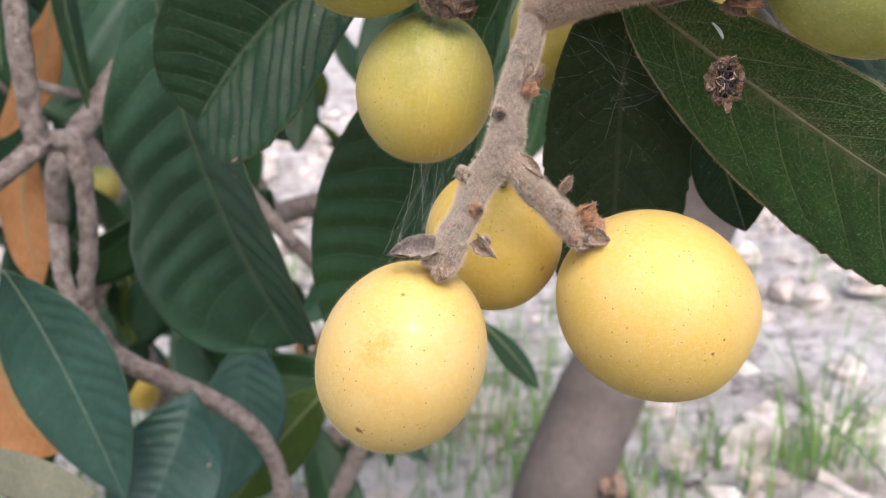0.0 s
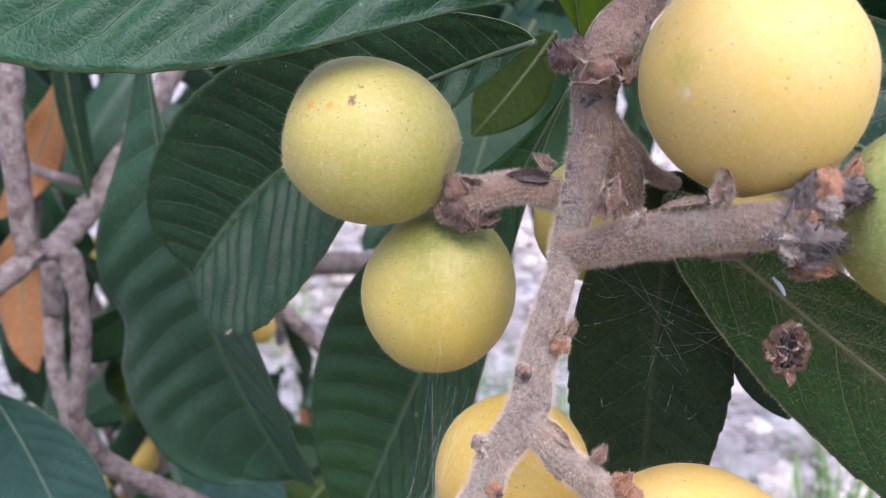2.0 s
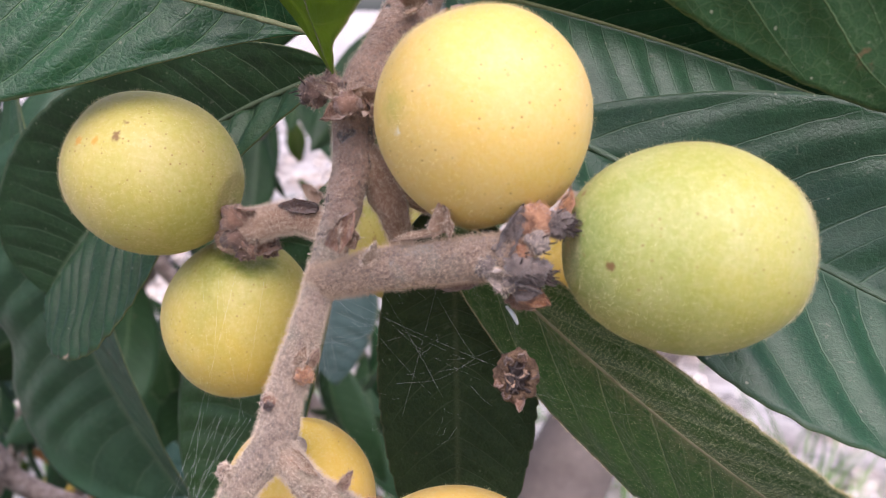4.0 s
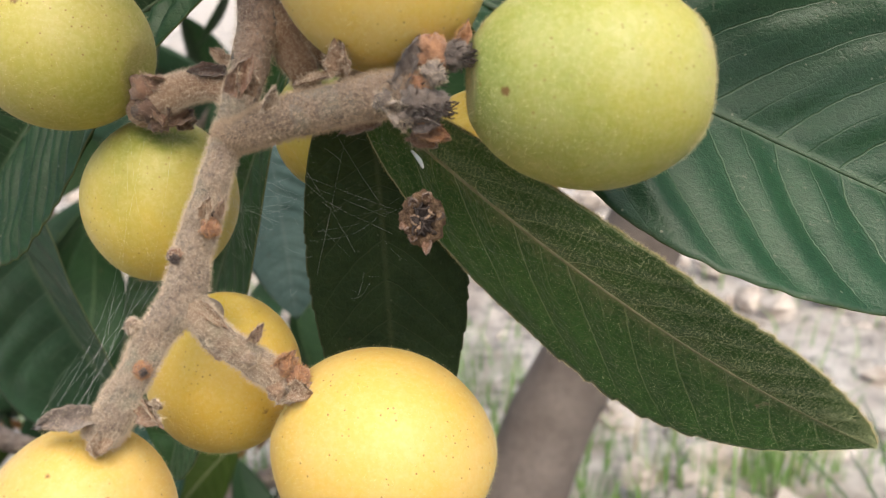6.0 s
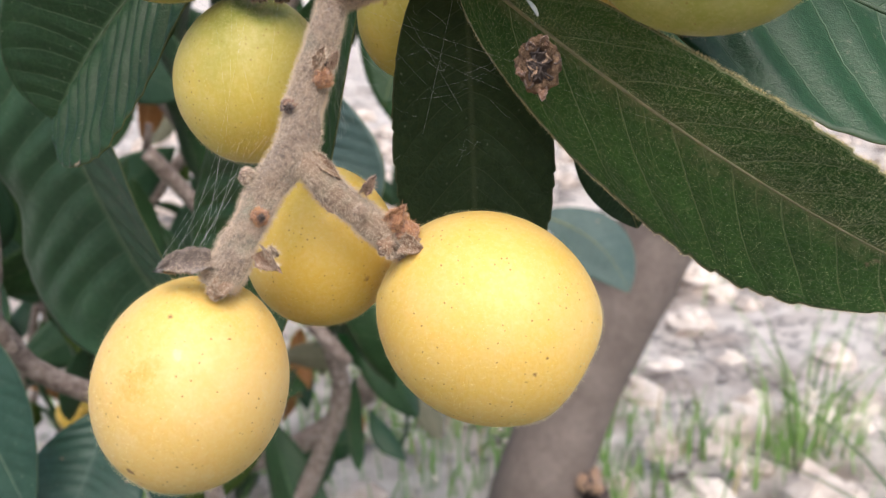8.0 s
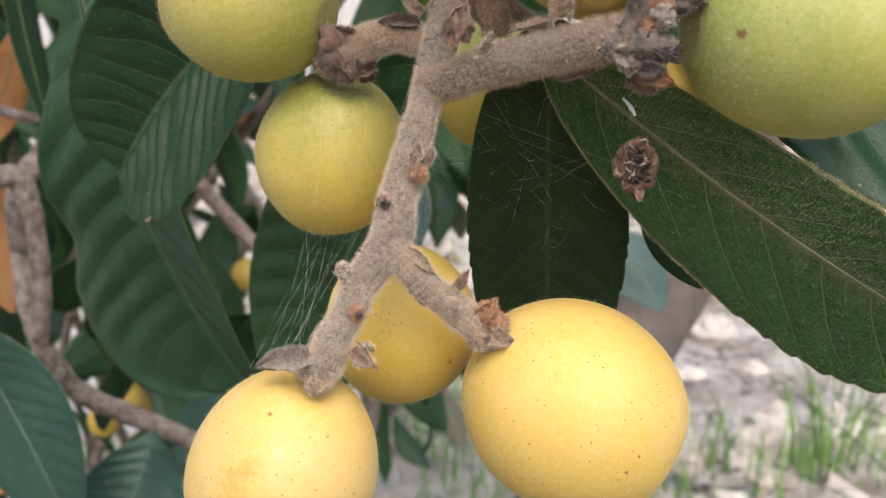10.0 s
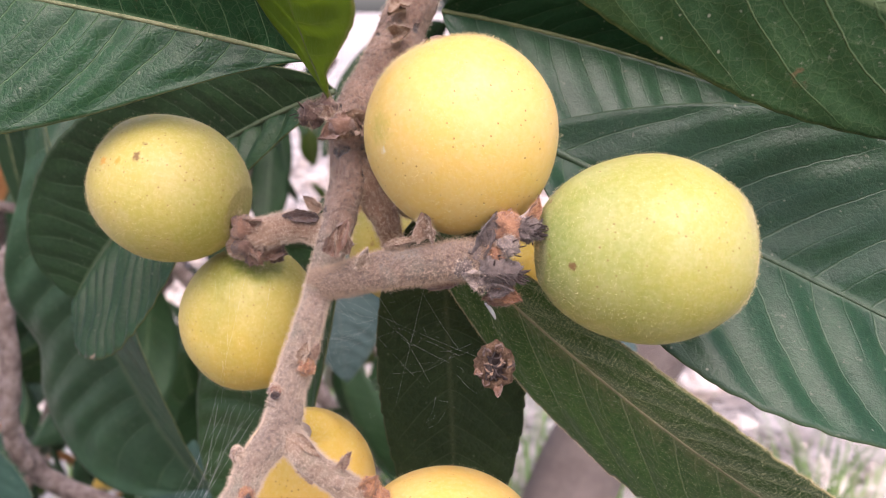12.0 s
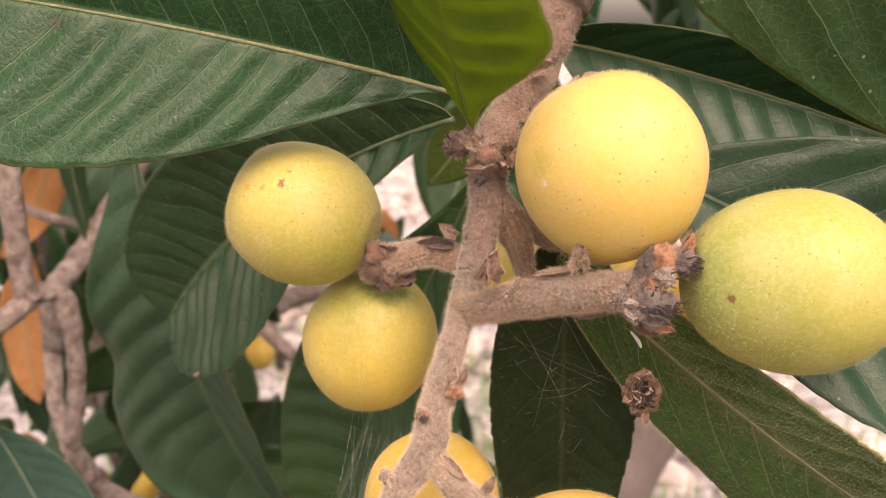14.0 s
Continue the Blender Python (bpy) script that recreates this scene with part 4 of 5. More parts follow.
for limb_of, at, size, out, look_of, n in ((stalk, (0.0165, 0.1622, 0.8792), 0.0015, (0.2, -1, -0.4), ORANGE, 0), (stalk, (0.0166, 0.1631, 0.8811), 0.0008, (0, -1, 0.5), DARK, 0), (stalk, (0.0107, 0.1610, 0.8748), 0.0014, (-0.3, -1, 0.2), RUST, 3), (stalk, (0.0109, 0.1596, 0.8746), 0.0007, (0, -1, 0), DARK, 0),
                                           (stalk, (0.0061, 0.1514, 0.8585), 0.0013, (0.1, -1, 0.2), ORANGE, 0), (stalk, (0.0066, 0.1504, 0.8586), 0.0006, (0, -1, 0), DARK, 0), (stalk, (0.0037, 0.1567, 0.8640), 0.0014, (-1, -0.3, 0), WOOL, 0),
                                           (arm_low, (0.0220, 0.1573, 0.8573), 0.0013, (0, -1, 0), WOOL, 0), (arm_low, (0.0278, 0.1601, 0.8549), 0.0018, (0.3, -1, 0.4), ORANGE, 0),
                                           (arm_low, (0.0297, 0.1599, 0.8528), 0.0019, (0.5, -1, 0), ORANGE, 0), (arm_low, (0.0302, 0.1597, 0.8502), 0.0019, (0.5, -1, 0), BARK_BROWN, 0), (arm_low, (0.0260, 0.1589, 0.8507), 0.0017, (0, -1, -0.5), BARK_BROWN, 0), (stalk, (-0.0007, 0.1459, 0.8479), 0.0013, (0, -1, -0.5), BARK_BROWN, 0)):
    dry_calyx(limb_of, at, size, out, size * 13000, look_of, ORANGEHAIR if look_of is ORANGE else DARKHAIR if look_of is DARK else SOFTHAIR, n)
scales(stalk, [
    ((0.0206, 0.1812, 0.9236), (0.0166, 0.1788, 0.9266), 0.0034, BARK_BROWN, 0.3), ((0.0229, 0.1796, 0.9213), (0.0184, 0.1763, 0.9207), 0.0050, RUST, 0.3), ((0.0264, 0.1808, 0.9216), (0.0218, 0.1775, 0.9248), 0.0060, BARK_BROWN, 0.3),
    ((0.0282, 0.1833, 0.9230), (0.0278, 0.1784, 0.9203), 0.0060, RUST, 0.2), ((0.0214, 0.1647, 0.9004), (0.0255, 0.1668, 0.9078), 0.0046, RUST, 0.1), ((0.0230, 0.1668, 0.9003), (0.0237, 0.1655, 0.9070), 0.0046, BARK_BROWN, 0.2),
    ((0.0324, 0.1897, 0.9389), (0.0365, 0.1881, 0.9401), 0.0040, BARK_BROWN, 0.2), ((0.0349, 0.1924, 0.9446), (0.0312, 0.1889, 0.9436), 0.0044, BARK_BROWN, 0.2)])

# ---------------------------------------------------------------- leaves of the cluster
def bough_leaf(label, *places, **more):
    return leaf(*places, label=label, parent=tree, **more)


bough_leaf("large glossy dark green leaf with pale midrib", (0.0160, 0.1942, 0.9336), (-0.0682, 0.1867, 0.9521), (-0.1593, 0.1871, 0.9617), (-0.0661, 0.1741, 0.9203), (-0.0680, 0.1770, 0.9800),
           top=SHINY, quilt=0.035, rib=0.0006, ribmat=RIBPALE, seed=1, profile=((0.5, 1.3, 0.9), (0.5, 0.36, 0.9)), veins=17)
bough_leaf("young light green ribbed leaf with a cream edge", (0.0207, 0.1838, 0.9255), (0.0138, 0.1700, 0.9530), (0.0085, 0.1560, 0.9860), (-0.0010, 0.1900, 0.9590), (0.0315, 0.1350, 0.9417),
           top=YOUNG, bottom=YOUNG, up=(1, 0.3, 0), quilt=0.03, rib=0.0006, ribmat=RIB, seed=2, profile=((0.65, 0.8, 0.9), (0.65, 1.0, 0.9)), wave=0.04, veins=10)
bough_leaf("dark green ribbed leaf folded along its midrib", (0.0156, 0.2231, 0.9249), (-0.0386, 0.2536, 0.8965), (-0.0784, 0.2719, 0.8546), (-0.0544, 0.2522, 0.9223), (-0.0171, 0.2137, 0.8807),
           top=DEEP, quilt=(0.012, 0.075), seed=3, ribmat=RIBDEEP, profile=((0.68, 0.32, 0.32), (0.68, 0.6, 0.32)), veins=17)
bough_leaf("large drooping dark green leaf with wavy edge", (-0.1057, 0.3283, 0.9375), (-0.0967, 0.3195, 0.8471), (-0.0616, 0.3293, 0.7512), (-0.1557, 0.3457, 0.8220), (-0.0736, 0.2917, 0.8579),
           top=BLUISH, quilt=0.024, wave=0.10, seed=4.4, rib=0.0006, ribmat=RIBDEEP, profile=(0.78, 0.65, 0.36), waist=((0.64, 0.18, 0.09), None))
bough_leaf("dark green leaf folded along its midrib behind the fruit", (0.0260, 0.2351, 0.9158), (-0.0039, 0.2536, 0.8455), (-0.0314, 0.2663, 0.7697), (-0.0361, 0.2791, 0.8488), (0.0086, 0.2238, 0.8429),
           top=MIDGREEN, quilt=0.035, seed=5, ribmat=RIBDEEP, profile=(0.66, 0.9, 0.6), rib=0.0006, veins=15)
bough_leaf("light green leaf out in the open behind the cluster", (0.0310, 0.3212, 0.9247), (0.0201, 0.3266, 0.9079), (0.0044, 0.3309, 0.8880), (0.0094, 0.3285, 0.9152), (0.0289, 0.3245, 0.9006), top=UNDER, bottom=UNDER, seed=23, nu=30, nv=12)
bough_leaf("dull leaf hanging straight down, its shade put into the colour", (0.0410, 0.1935, 0.9023), (0.0428, 0.2053, 0.8655), (0.0443, 0.2102, 0.8062), (0.0248, 0.2078, 0.8623), (0.0617, 0.2083, 0.8562),
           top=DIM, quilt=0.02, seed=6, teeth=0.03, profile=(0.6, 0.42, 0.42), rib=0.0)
bough_leaf("downy green leaf with dusty midrib and toothed edge", (0.0395, 0.1953, 0.8976), (0.0871, 0.1674, 0.8622), (0.1287, 0.1523, 0.8403), (0.0919, 0.1531, 0.8734), (0.0805, 0.1800, 0.8428),
           top=FUZZY, quilt=0.025, wave=0.03, seed=7, teeth=0.045, ribmat=RIBDUSTY, rib=0.0005, fuzz=42000, profile=((0.54, 0.48, 0.75), (0.54, 0.48, 0.95)), veins=10)
bough_leaf("broad glossy leaf with bluish sheen and sunken veins", (0.0600, 0.2142, 0.9157), (0.1197, 0.1907, 0.8875), (0.1778, 0.1737, 0.8607), (0.1006, 0.1676, 0.8696), (0.1290, 0.1990, 0.9200),
           top=GLOSSY, thick=0.00025, quilt=(0.036, 0.028), seed=8, ribmat=RIBGLOSSY, rib=0.001, profile=(0.5, 0.85, 0.8), veins=10)
bough_leaf("glossy green leaf with deep side veins", (0.0417, 0.2378, 0.9434), (0.0960, 0.2324, 0.9300), (0.1613, 0.2235, 0.9065), (0.0866, 0.2125, 0.9061), (0.0985, 0.2220, 0.9402),
           top=GLOSSY, thick=0.00025, quilt=0.020, wave=0.0, seed=9, ribmat=RIB, profile=((0.5, 0.7, 0.8), (0.5, 0.42, 0.8)), veins=12)
bough_leaf("green leaf overhead showing its veined underside", (0.0537, 0.1627, 0.9727), (0.1014, 0.1601, 0.9499), (0.1550, 0.1557, 0.9235), (0.0957, 0.1680, 0.9283), (0.1103, 0.1582, 0.9718),
           top=DEEP, bottom=UNDERDARK, up=(0, 1, 0.3), quilt=0.03, seed=10, profile=(0.5, 0.27, 0.6), veins=5)
bough_leaf("small dark leaf tip behind the large leaf", (0.0711, 0.2426, 0.8699), (0.0807, 0.2406, 0.8477), (0.0890, 0.2394, 0.8276), (0.0709, 0.2401, 0.8461), (0.0934, 0.2347, 0.8457), top=DEEP, seed=11, nu=40, nv=16)
bough_leaf("dim green leaf behind the side stalk", (0.0434, 0.5469, 0.9249), (0.0229, 0.5335, 0.8782), (0.0044, 0.5166, 0.8187), (-0.0022, 0.5354, 0.8857), (0.0480, 0.5317, 0.8706), top=DEEP, seed=27, nu=30, nv=12)
bough_leaf("shaded green leaf under the large leaf", (0.0180, 0.3050, 0.9560), (-0.0310, 0.3100, 0.9350), (-0.0796, 0.3086, 0.9139), (-0.0250, 0.3050, 0.9530), (-0.0360, 0.3190, 0.9140), top=DEEP, seed=28, nu=40, nv=16)
bough_leaf("pale bluish leaf hanging behind the stalk, sky light in its colour", (-0.0208, 0.4240, 0.8473), (-0.0150, 0.4119, 0.8092), (-0.0093, 0.3986, 0.7673), (-0.0372, 0.4212, 0.8041), (0.0100, 0.4016, 0.8115), top=SKYLEAF, seed=22, nu=40, nv=16, rib=0.0)

# ---------------------------------------------------------------- fruit
fruit("ripe yellow-orange loquat hanging at the stalk's end", (-0.0078, 0.1507, 0.8293), (-0.0011, 0.1493, 0.8472), 0.0385, 0.0326, LOWLEFT, 1, blunt=0.06)
fruit("plump ripe yellow loquat with brown freckles", (0.0431, 0.1635, 0.8352), (0.0270, 0.1640, 0.8460), 0.0406, 0.0384, FRECKLED, 2, blunt=0.3)
fruit("golden loquat tucked behind the forked stalk", (0.0113, 0.1820, 0.8437), (0.0140, 0.1760, 0.8640), 0.0325, 0.0305, GOLD, 3, blunt=0.1)
fruit("yellow loquat, still green near its stalk", (-0.0040, 0.2037, 0.8742), (0.0012, 0.1960, 0.8920), 0.0358, 0.0326, TURNING, 4, blunt=0.1)
fruit("pale yellow-green loquat with a brown scar", (-0.0170, 0.1970, 0.9061), (-0.0006, 0.1930, 0.9014), 0.0338, 0.0322, PALE, 5, blunt=0.34)
fruit("round bright yellow loquat above the side stalk", (0.0461, 0.1708, 0.9211), (0.0517, 0.1670, 0.9030), 0.0366, 0.0357, BRIGHT, 6, blunt=0.0)
fruit("plump green-yellow loquat, downy and freckled", (0.0784, 0.1627, 0.9016), (0.0590, 0.1612, 0.9024), 0.0398, 0.0344, GREEN, 7, hair=12000, blunt=0.17)
fruit("golden loquat half hidden by leaves", (0.0308, 0.2252, 0.8855), (0.0297, 0.2202, 0.8995), 0.0290, 0.0272, TURNING, 8, hair=300)
fruit("golden loquat half hidden under a leaf", (0.0662, 0.2102, 0.8798), (0.0592, 0.2024, 0.8943), 0.0325, 0.0315, GOLD, 9, hair=300)

# ---------------------------------------------------------------- twigs and leaves behind
limb("twig", [(-0.1831, 0.3940, 0.9696), (-0.1812, 0.3846, 0.9307), (-0.1820, 0.3753, 0.8777), (-0.1810, 0.3741, 0.8314), (-0.1788, 0.3744, 0.8252)], [0.0048, 0.0048, 0.0049, 0.005, 0.0052], TWIG, tree, "knobbly grey-brown twig", lump=0.3, freq=170, seg=20)
limb("twig", [(-0.1795, 0.3750, 0.8270), (-0.1883, 0.3652, 0.8190), (-0.2064, 0.3558, 0.8058)], [0.005, 0.0048, 0.0045], TWIG, tree, lump=0.3, freq=160)
limb("twig", [(-0.1815, 0.3779, 0.8266), (-0.1726, 0.3881, 0.8253), (-0.1683, 0.3884, 0.8083), (-0.1699, 0.3891, 0.7755), (-0.1758, 0.3901, 0.7436), (-0.1716, 0.3946, 0.7235)], [0.005, 0.0052, 0.0045, 0.0042, 0.004, 0.004], TWIG, tree, lump=0.3, freq=160)
limb("twig", [(-0.2205, 0.4689, 0.7656), (-0.2110, 0.4586, 0.8011), (-0.2060, 0.4727, 0.8131), (-0.2007, 0.4976, 0.8268), (-0.1879, 0.5278, 0.8580), (-0.1749, 0.5711, 0.8982), (-0.1668, 0.6179, 0.9504)], [0.006, 0.0062, 0.0066, 0.007, 0.007, 0.007, 0.007], TWIG, tree, lump=0.28, freq=120)
limb("twig", [(-0.2219, 0.4759, 0.7896), (-0.2203, 0.4654, 0.7537), (-0.2168, 0.4584, 0.7298), (-0.2053, 0.4498, 0.7000)], [0.0055, 0.0055, 0.005, 0.005], TWIG, tree, lump=0.28, freq=120)
limb("twig", [(-0.1852, 0.4077, 0.7310), (-0.1719, 0.4146, 0.7037), (-0.1386, 0.4228, 0.6803), (-0.1112, 0.4266, 0.6595), (-0.0973, 0.4284, 0.6329), (-0.0926, 0.4284, 0.6006), (-0.0912, 0.4296, 0.5393)], [0.0055, 0.0055, 0.0055, 0.0052, 0.005, 0.005, 0.005], TWIG, tree, lump=0.12, freq=120)
limb("twig", [(-0.1556, 0.5720, 0.7834), (-0.1410, 0.5843, 0.7566), (-0.1169, 0.5936, 0.7205), (-0.0909, 0.6036, 0.6865), (-0.0368, 0.6007, 0.6131)], [0.0055, 0.0055, 0.0055, 0.0055, 0.006], TWIG, tree, lump=0.1, freq=120)
limb("twig", [(-0.0889, 0.7199, 0.6258), (-0.0687, 0.7178, 0.5882), (-0.0590, 0.7180, 0.5257), (-0.0798, 0.7196, 0.4662), (-0.1058, 0.7203, 0.4042)], [0.008, 0.008, 0.009, 0.009, 0.01], TWIG, tree, lump=0.1, freq=80)
limb("twig", [(-0.2470, 0.5064, 0.8405), (-0.2271, 0.5044, 0.8342), (-0.2055, 0.5033, 0.8311)], [0.003, 0.003, 0.003], TWIG, tree, lump=0.1, freq=120)

bough_leaf("bluish-green smooth leaf with pale midrib", (-0.1914, 0.3491, 0.7770), (-0.1736, 0.3504, 0.7326), (-0.1455, 0.3354, 0.6701), (-0.1953, 0.3465, 0.7205), (-0.1462, 0.3504, 0.7326), top=TEAL, quilt=0.008, seed=12, ribmat=RIBSOFT, rib=0.0005)
bough_leaf("bluish-green leaf below the twig", (-0.1268, 0.3870, 0.6995), (-0.1350, 0.3668, 0.6697), (-0.1508, 0.3463, 0.6389), (-0.1587, 0.3720, 0.6856), (-0.1111, 0.3729, 0.6561), top=TEAL, quilt=0.03, wave=0.16, seed=13, nu=60, nv=24, rib=0.0)
bough_leaf("bluish-green leaf hanging behind the twig", (-0.1256, 0.5063, 0.6783), (-0.1311, 0.4916, 0.6331), (-0.1439, 0.4724, 0.5741), (-0.1567, 0.4916, 0.6331), (-0.1000, 0.5040, 0.6389), top=TEAL, quilt=0.03, seed=14, nu=48, nv=20, rib=0.0)
bough_leaf("grey-green leaf turned to show its woolly underside", (-0.1981, 0.2916, 0.7295), (-0.1702, 0.2959, 0.7103), (-0.1422, 0.3019, 0.6966), (-0.1747, 0.2990, 0.7200), (-0.1680, 0.2920, 0.6985), top=PALEUNDER, bottom=PALEUNDER, seed=24, nu=40, nv=16, rib=0.0005)
bough_leaf("light green leaf beside the twig", (-0.0799, 0.5593, 0.6148), (-0.1150, 0.5383, 0.5828), (-0.1530, 0.5135, 0.5388), (-0.1333, 0.5433, 0.5982), (-0.0984, 0.5427, 0.5639), top=UNDER, bottom=UNDER, seed=25, nu=40, nv=16)
bough_leaf("small light green hanging leaf", (-0.2598, 0.6601, 0.6664), (-0.2552, 0.6508, 0.6377), (-0.2566, 0.6412, 0.6081), (-0.2724, 0.6515, 0.6399), (-0.2423, 0.6601, 0.6340), top=UNDER, bottom=UNDER, seed=26, nu=30, nv=12)
bough_leaf("dark leaf at the twig", (-0.2169, 0.4554, 0.9673), (-0.2179, 0.4374, 0.9062), (-0.2154, 0.4222, 0.8547), (-0.2317, 0.4371, 0.9060), (-0.2107, 0.4478, 0.9059), top=DEEP, seed=15, nu=40, nv=16)
bough_leaf("narrow leaf seen almost edge-on", (-0.2209, 0.5182, 0.9682), (-0.2159, 0.5027, 0.8977), (-0.1987, 0.4847, 0.8183), (-0.2162, 0.4864, 0.8956), (-0.2181, 0.5283, 0.8964), top=DEEP, seed=16, nu=40, nv=16)
bough_leaf("dry orange-brown curled leaf", (-0.2441, 0.5577, 0.8911), (-0.2601, 0.5527, 0.8397), (-0.2911, 0.5500, 0.7965), (-0.2726, 0.5545, 0.8463), (-0.2477, 0.5510, 0.8331), top=DRY, bottom=DRY, seed=17, nu=40, nv=16, wave=0.3)
bough_leaf("dry light-brown hanging leaf", (-0.2745, 0.5611, 0.7979), (-0.2792, 0.5475, 0.7523), (-0.2673, 0.5323, 0.6999), (-0.2974, 0.5462, 0.7486), (-0.2656, 0.5573, 0.7494), top=DRY, bottom=DRY, seed=18, nu=40, nv=16, wave=0.25)
bough_leaf("dry brown leaf low on the twigs", (-0.2603, 0.4592, 0.6953), (-0.2536, 0.4490, 0.6637), (-0.2238, 0.4387, 0.6321), (-0.2802, 0.4428, 0.6448), (-0.2370, 0.4500, 0.6669), top=DRY, bottom=DRY, seed=19, nu=40, nv=16, wave=0.25)
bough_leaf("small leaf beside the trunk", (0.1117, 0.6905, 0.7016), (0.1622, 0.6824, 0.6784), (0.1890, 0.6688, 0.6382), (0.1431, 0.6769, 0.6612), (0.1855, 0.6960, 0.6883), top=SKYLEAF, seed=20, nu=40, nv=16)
bough_leaf("small dark drooping leaf behind the fruit", (0.0186, 0.4633, 0.7079), (0.0402, 0.4567, 0.6874), (0.0568, 0.4500, 0.6669), (0.0350, 0.4545, 0.6810), (0.0450, 0.4620, 0.6895), top=DEEP, seed=21, nu=40, nv=16)


# ---------------------------------------------------------------- foliage farther back
def leaf_kind(material, length, width, bend, fold, seed):
    base, tip = (0, 0, 0), (0, -bend * length, -length * 0.97)
    mid = (0, bend * length * 0.25, -length * 0.5)
    lf, rt = (-width / 2, fold * width + mid[1], mid[2]), (width / 2, fold * width + mid[1], mid[2])
    v, f, uv, sl, _, _ = leaf_shape(base, mid, tip, lf, rt, (0, -1, 0.2), 22, 8, (0.55, 0.7, 0.8), 0.04, 0.1, 0.0, 0.0, 0.0006, seed, 12)
    ob = mesh_ob("leaf", v, f, [material, UNDERDARK if material is not DRY else DRY], tree, uvs=uv, slots=sl)
    return ob


def scatter(count, spot, kinds, seed):
    """Loose hanging leaves of the shaded crown, each turned its own way."""
    r = random.Random(seed)
    stock = [leaf_kind(*k) for k in kinds]
    for i in range(count):
        src = stock[i % len(stock)]
        ob = src if i < len(stock) else src.copy()
        if ob is not src:
            scene.collection.objects.link(ob)
        x, y, z = spot(r)
        ob.matrix_basis = pose(x, y, z, r.gauss(5, 28), r.gauss(0, 30), r.gauss(0, 55)) @ Matrix.Scale(r.uniform(0.7, 1.15), 4)


def left_crown(r):
    y = r.uniform(0.6, 1.35)
    if r.random() < 0.75:
        return r.uniform(-0.75, 0.03) * y, y, 0.95 + r.uniform(-0.66, 0.16) * y
    return r.uniform(0.0, 0.34) * y, y, 0.95 + r.uniform(-0.1, 0.2) * y


scatter(165, left_crown, [(BLUISH, 0.15, 0.055, 0.15, 0.12, 1), (DEEP, 0.17, 0.06, 0.3, 0.2, 2), (SHINY, 0.14, 0.05, -0.1, 0.15, 3), (UNDERDARK, 0.15, 0.055, 0.2, -0.1, 4),
                          (DEEP, 0.13, 0.045, -0.2, 0.25, 5), (BLUISH, 0.12, 0.045, 0.1, 0.1, 6), (DEEP, 0.16, 0.055, 0.0, 0.15, 7)], 21)
scatter(55, lambda r: ((lambda y: (r.uniform(-0.72, -0.28) * y, y, 0.95 + r.uniform(-0.6, 0.12) * y))(r.uniform(0.58, 0.95))), [(DEEP, 0.15, 0.055, 0.2, 0.15, 31), (BLUISH, 0.13, 0.05, -0.1, 0.2, 32), (UNDERDARK, 0.14, 0.05, 0.1, 0.1, 33)], 91)
scatter(130, lambda r: ((lambda y: (r.uniform(-0.72, 0.02) * y, y, 0.95 + r.uniform(-0.62, -0.08) * y))(r.uniform(0.95, 1.7))), [(BLUISH, 0.11, 0.042, 0.2, 0.15, 51), (UNDER, 0.09, 0.035, -0.1, 0.2, 52), (PALEUNDER, 0.10, 0.04, 0.1, 0.1, 53), (DEEP, 0.12, 0.045, 0.3, 0.1, 54), (DRY, 0.09, 0.035, 0.2, 0.25, 55)], 63)
tw = random.Random(14)
for i in range(14):
    y = tw.uniform(0.8, 1.3)
    x, z = tw.uniform(-0.7, 0.0) * y, 0.95 + tw.uniform(-0.6, 0.0) * y
    dx, dz = tw.uniform(-0.12, 0.12), tw.uniform(0.1, 0.2)
    limb("twig", [(x - dx, y, z - dz), (x + tw.gauss(0, 0.015), y + 0.02, z), (x + dx * 0.7 + tw.gauss(0, 0.02), y, z + dz)], [0.007, 0.0055, 0.004], TWIG, tree, lump=0.12, freq=100, seg=8)
scatter(7, lambda r: (r.uniform(-0.6, -0.35), r.uniform(0.62, 0.9), r.uniform(0.55, 1.0)), [(DRY, 0.13, 0.05, 0.3, 0.3, 8), (DRY, 0.11, 0.04, -0.2, 0.35, 9)], 5)
# unseen crown leaves added overhead to shade the cluster from the back
scatter(130, lambda r: (r.uniform(-1.0, 1.0), r.uniform(0.2, 1.15), r.uniform(1.28, 1.95)), [(DEEP, 0.19, 0.07, 0.25, 0.2, 11), (BLUISH, 0.18, 0.065, 0.1, 0.15, 12), (SHINY, 0.2, 0.07, -0.1, 0.15, 13)], 77)
for pts in ([(0.46, 0.85, 1.5), (0.2, 0.7, 1.62), (-0.3, 0.65, 1.7), (-0.8, 0.6, 1.75)], [(-0.3, 0.65, 1.7), (-0.45, 0.5, 1.4), (-0.3, 0.4, 1.15), (-0.1831, 0.3940, 0.9696)], [(0.46, 0.85, 1.5), (0.7, 0.7, 1.7), (0.95, 0.6, 1.85)]):
    limb("branch", pts, [0.024, 0.018, 0.012, 0.006][:len(pts)], TWIG, tree, lump=0.1, freq=40)
fr = random.Random(31)
for i, (x, y, z) in enumerate([(-0.3008, 0.7304, 0.7208), (-0.3161, 0.8090, 0.4775), (-0.1981, 0.8452, 0.4271), (-0.2839, 0.7205, 0.5334), (-0.3475, 0.8016, 0.4683), (-0.2030, 0.8710, 0.6020)]):
    fruit("ripe loquat far back among the leaves", (x, y, z), (x + 0.004, y, z + 0.02), 0.036, 0.032, TURNING if i == 0 else GOLD, 20 + i, hair=1)
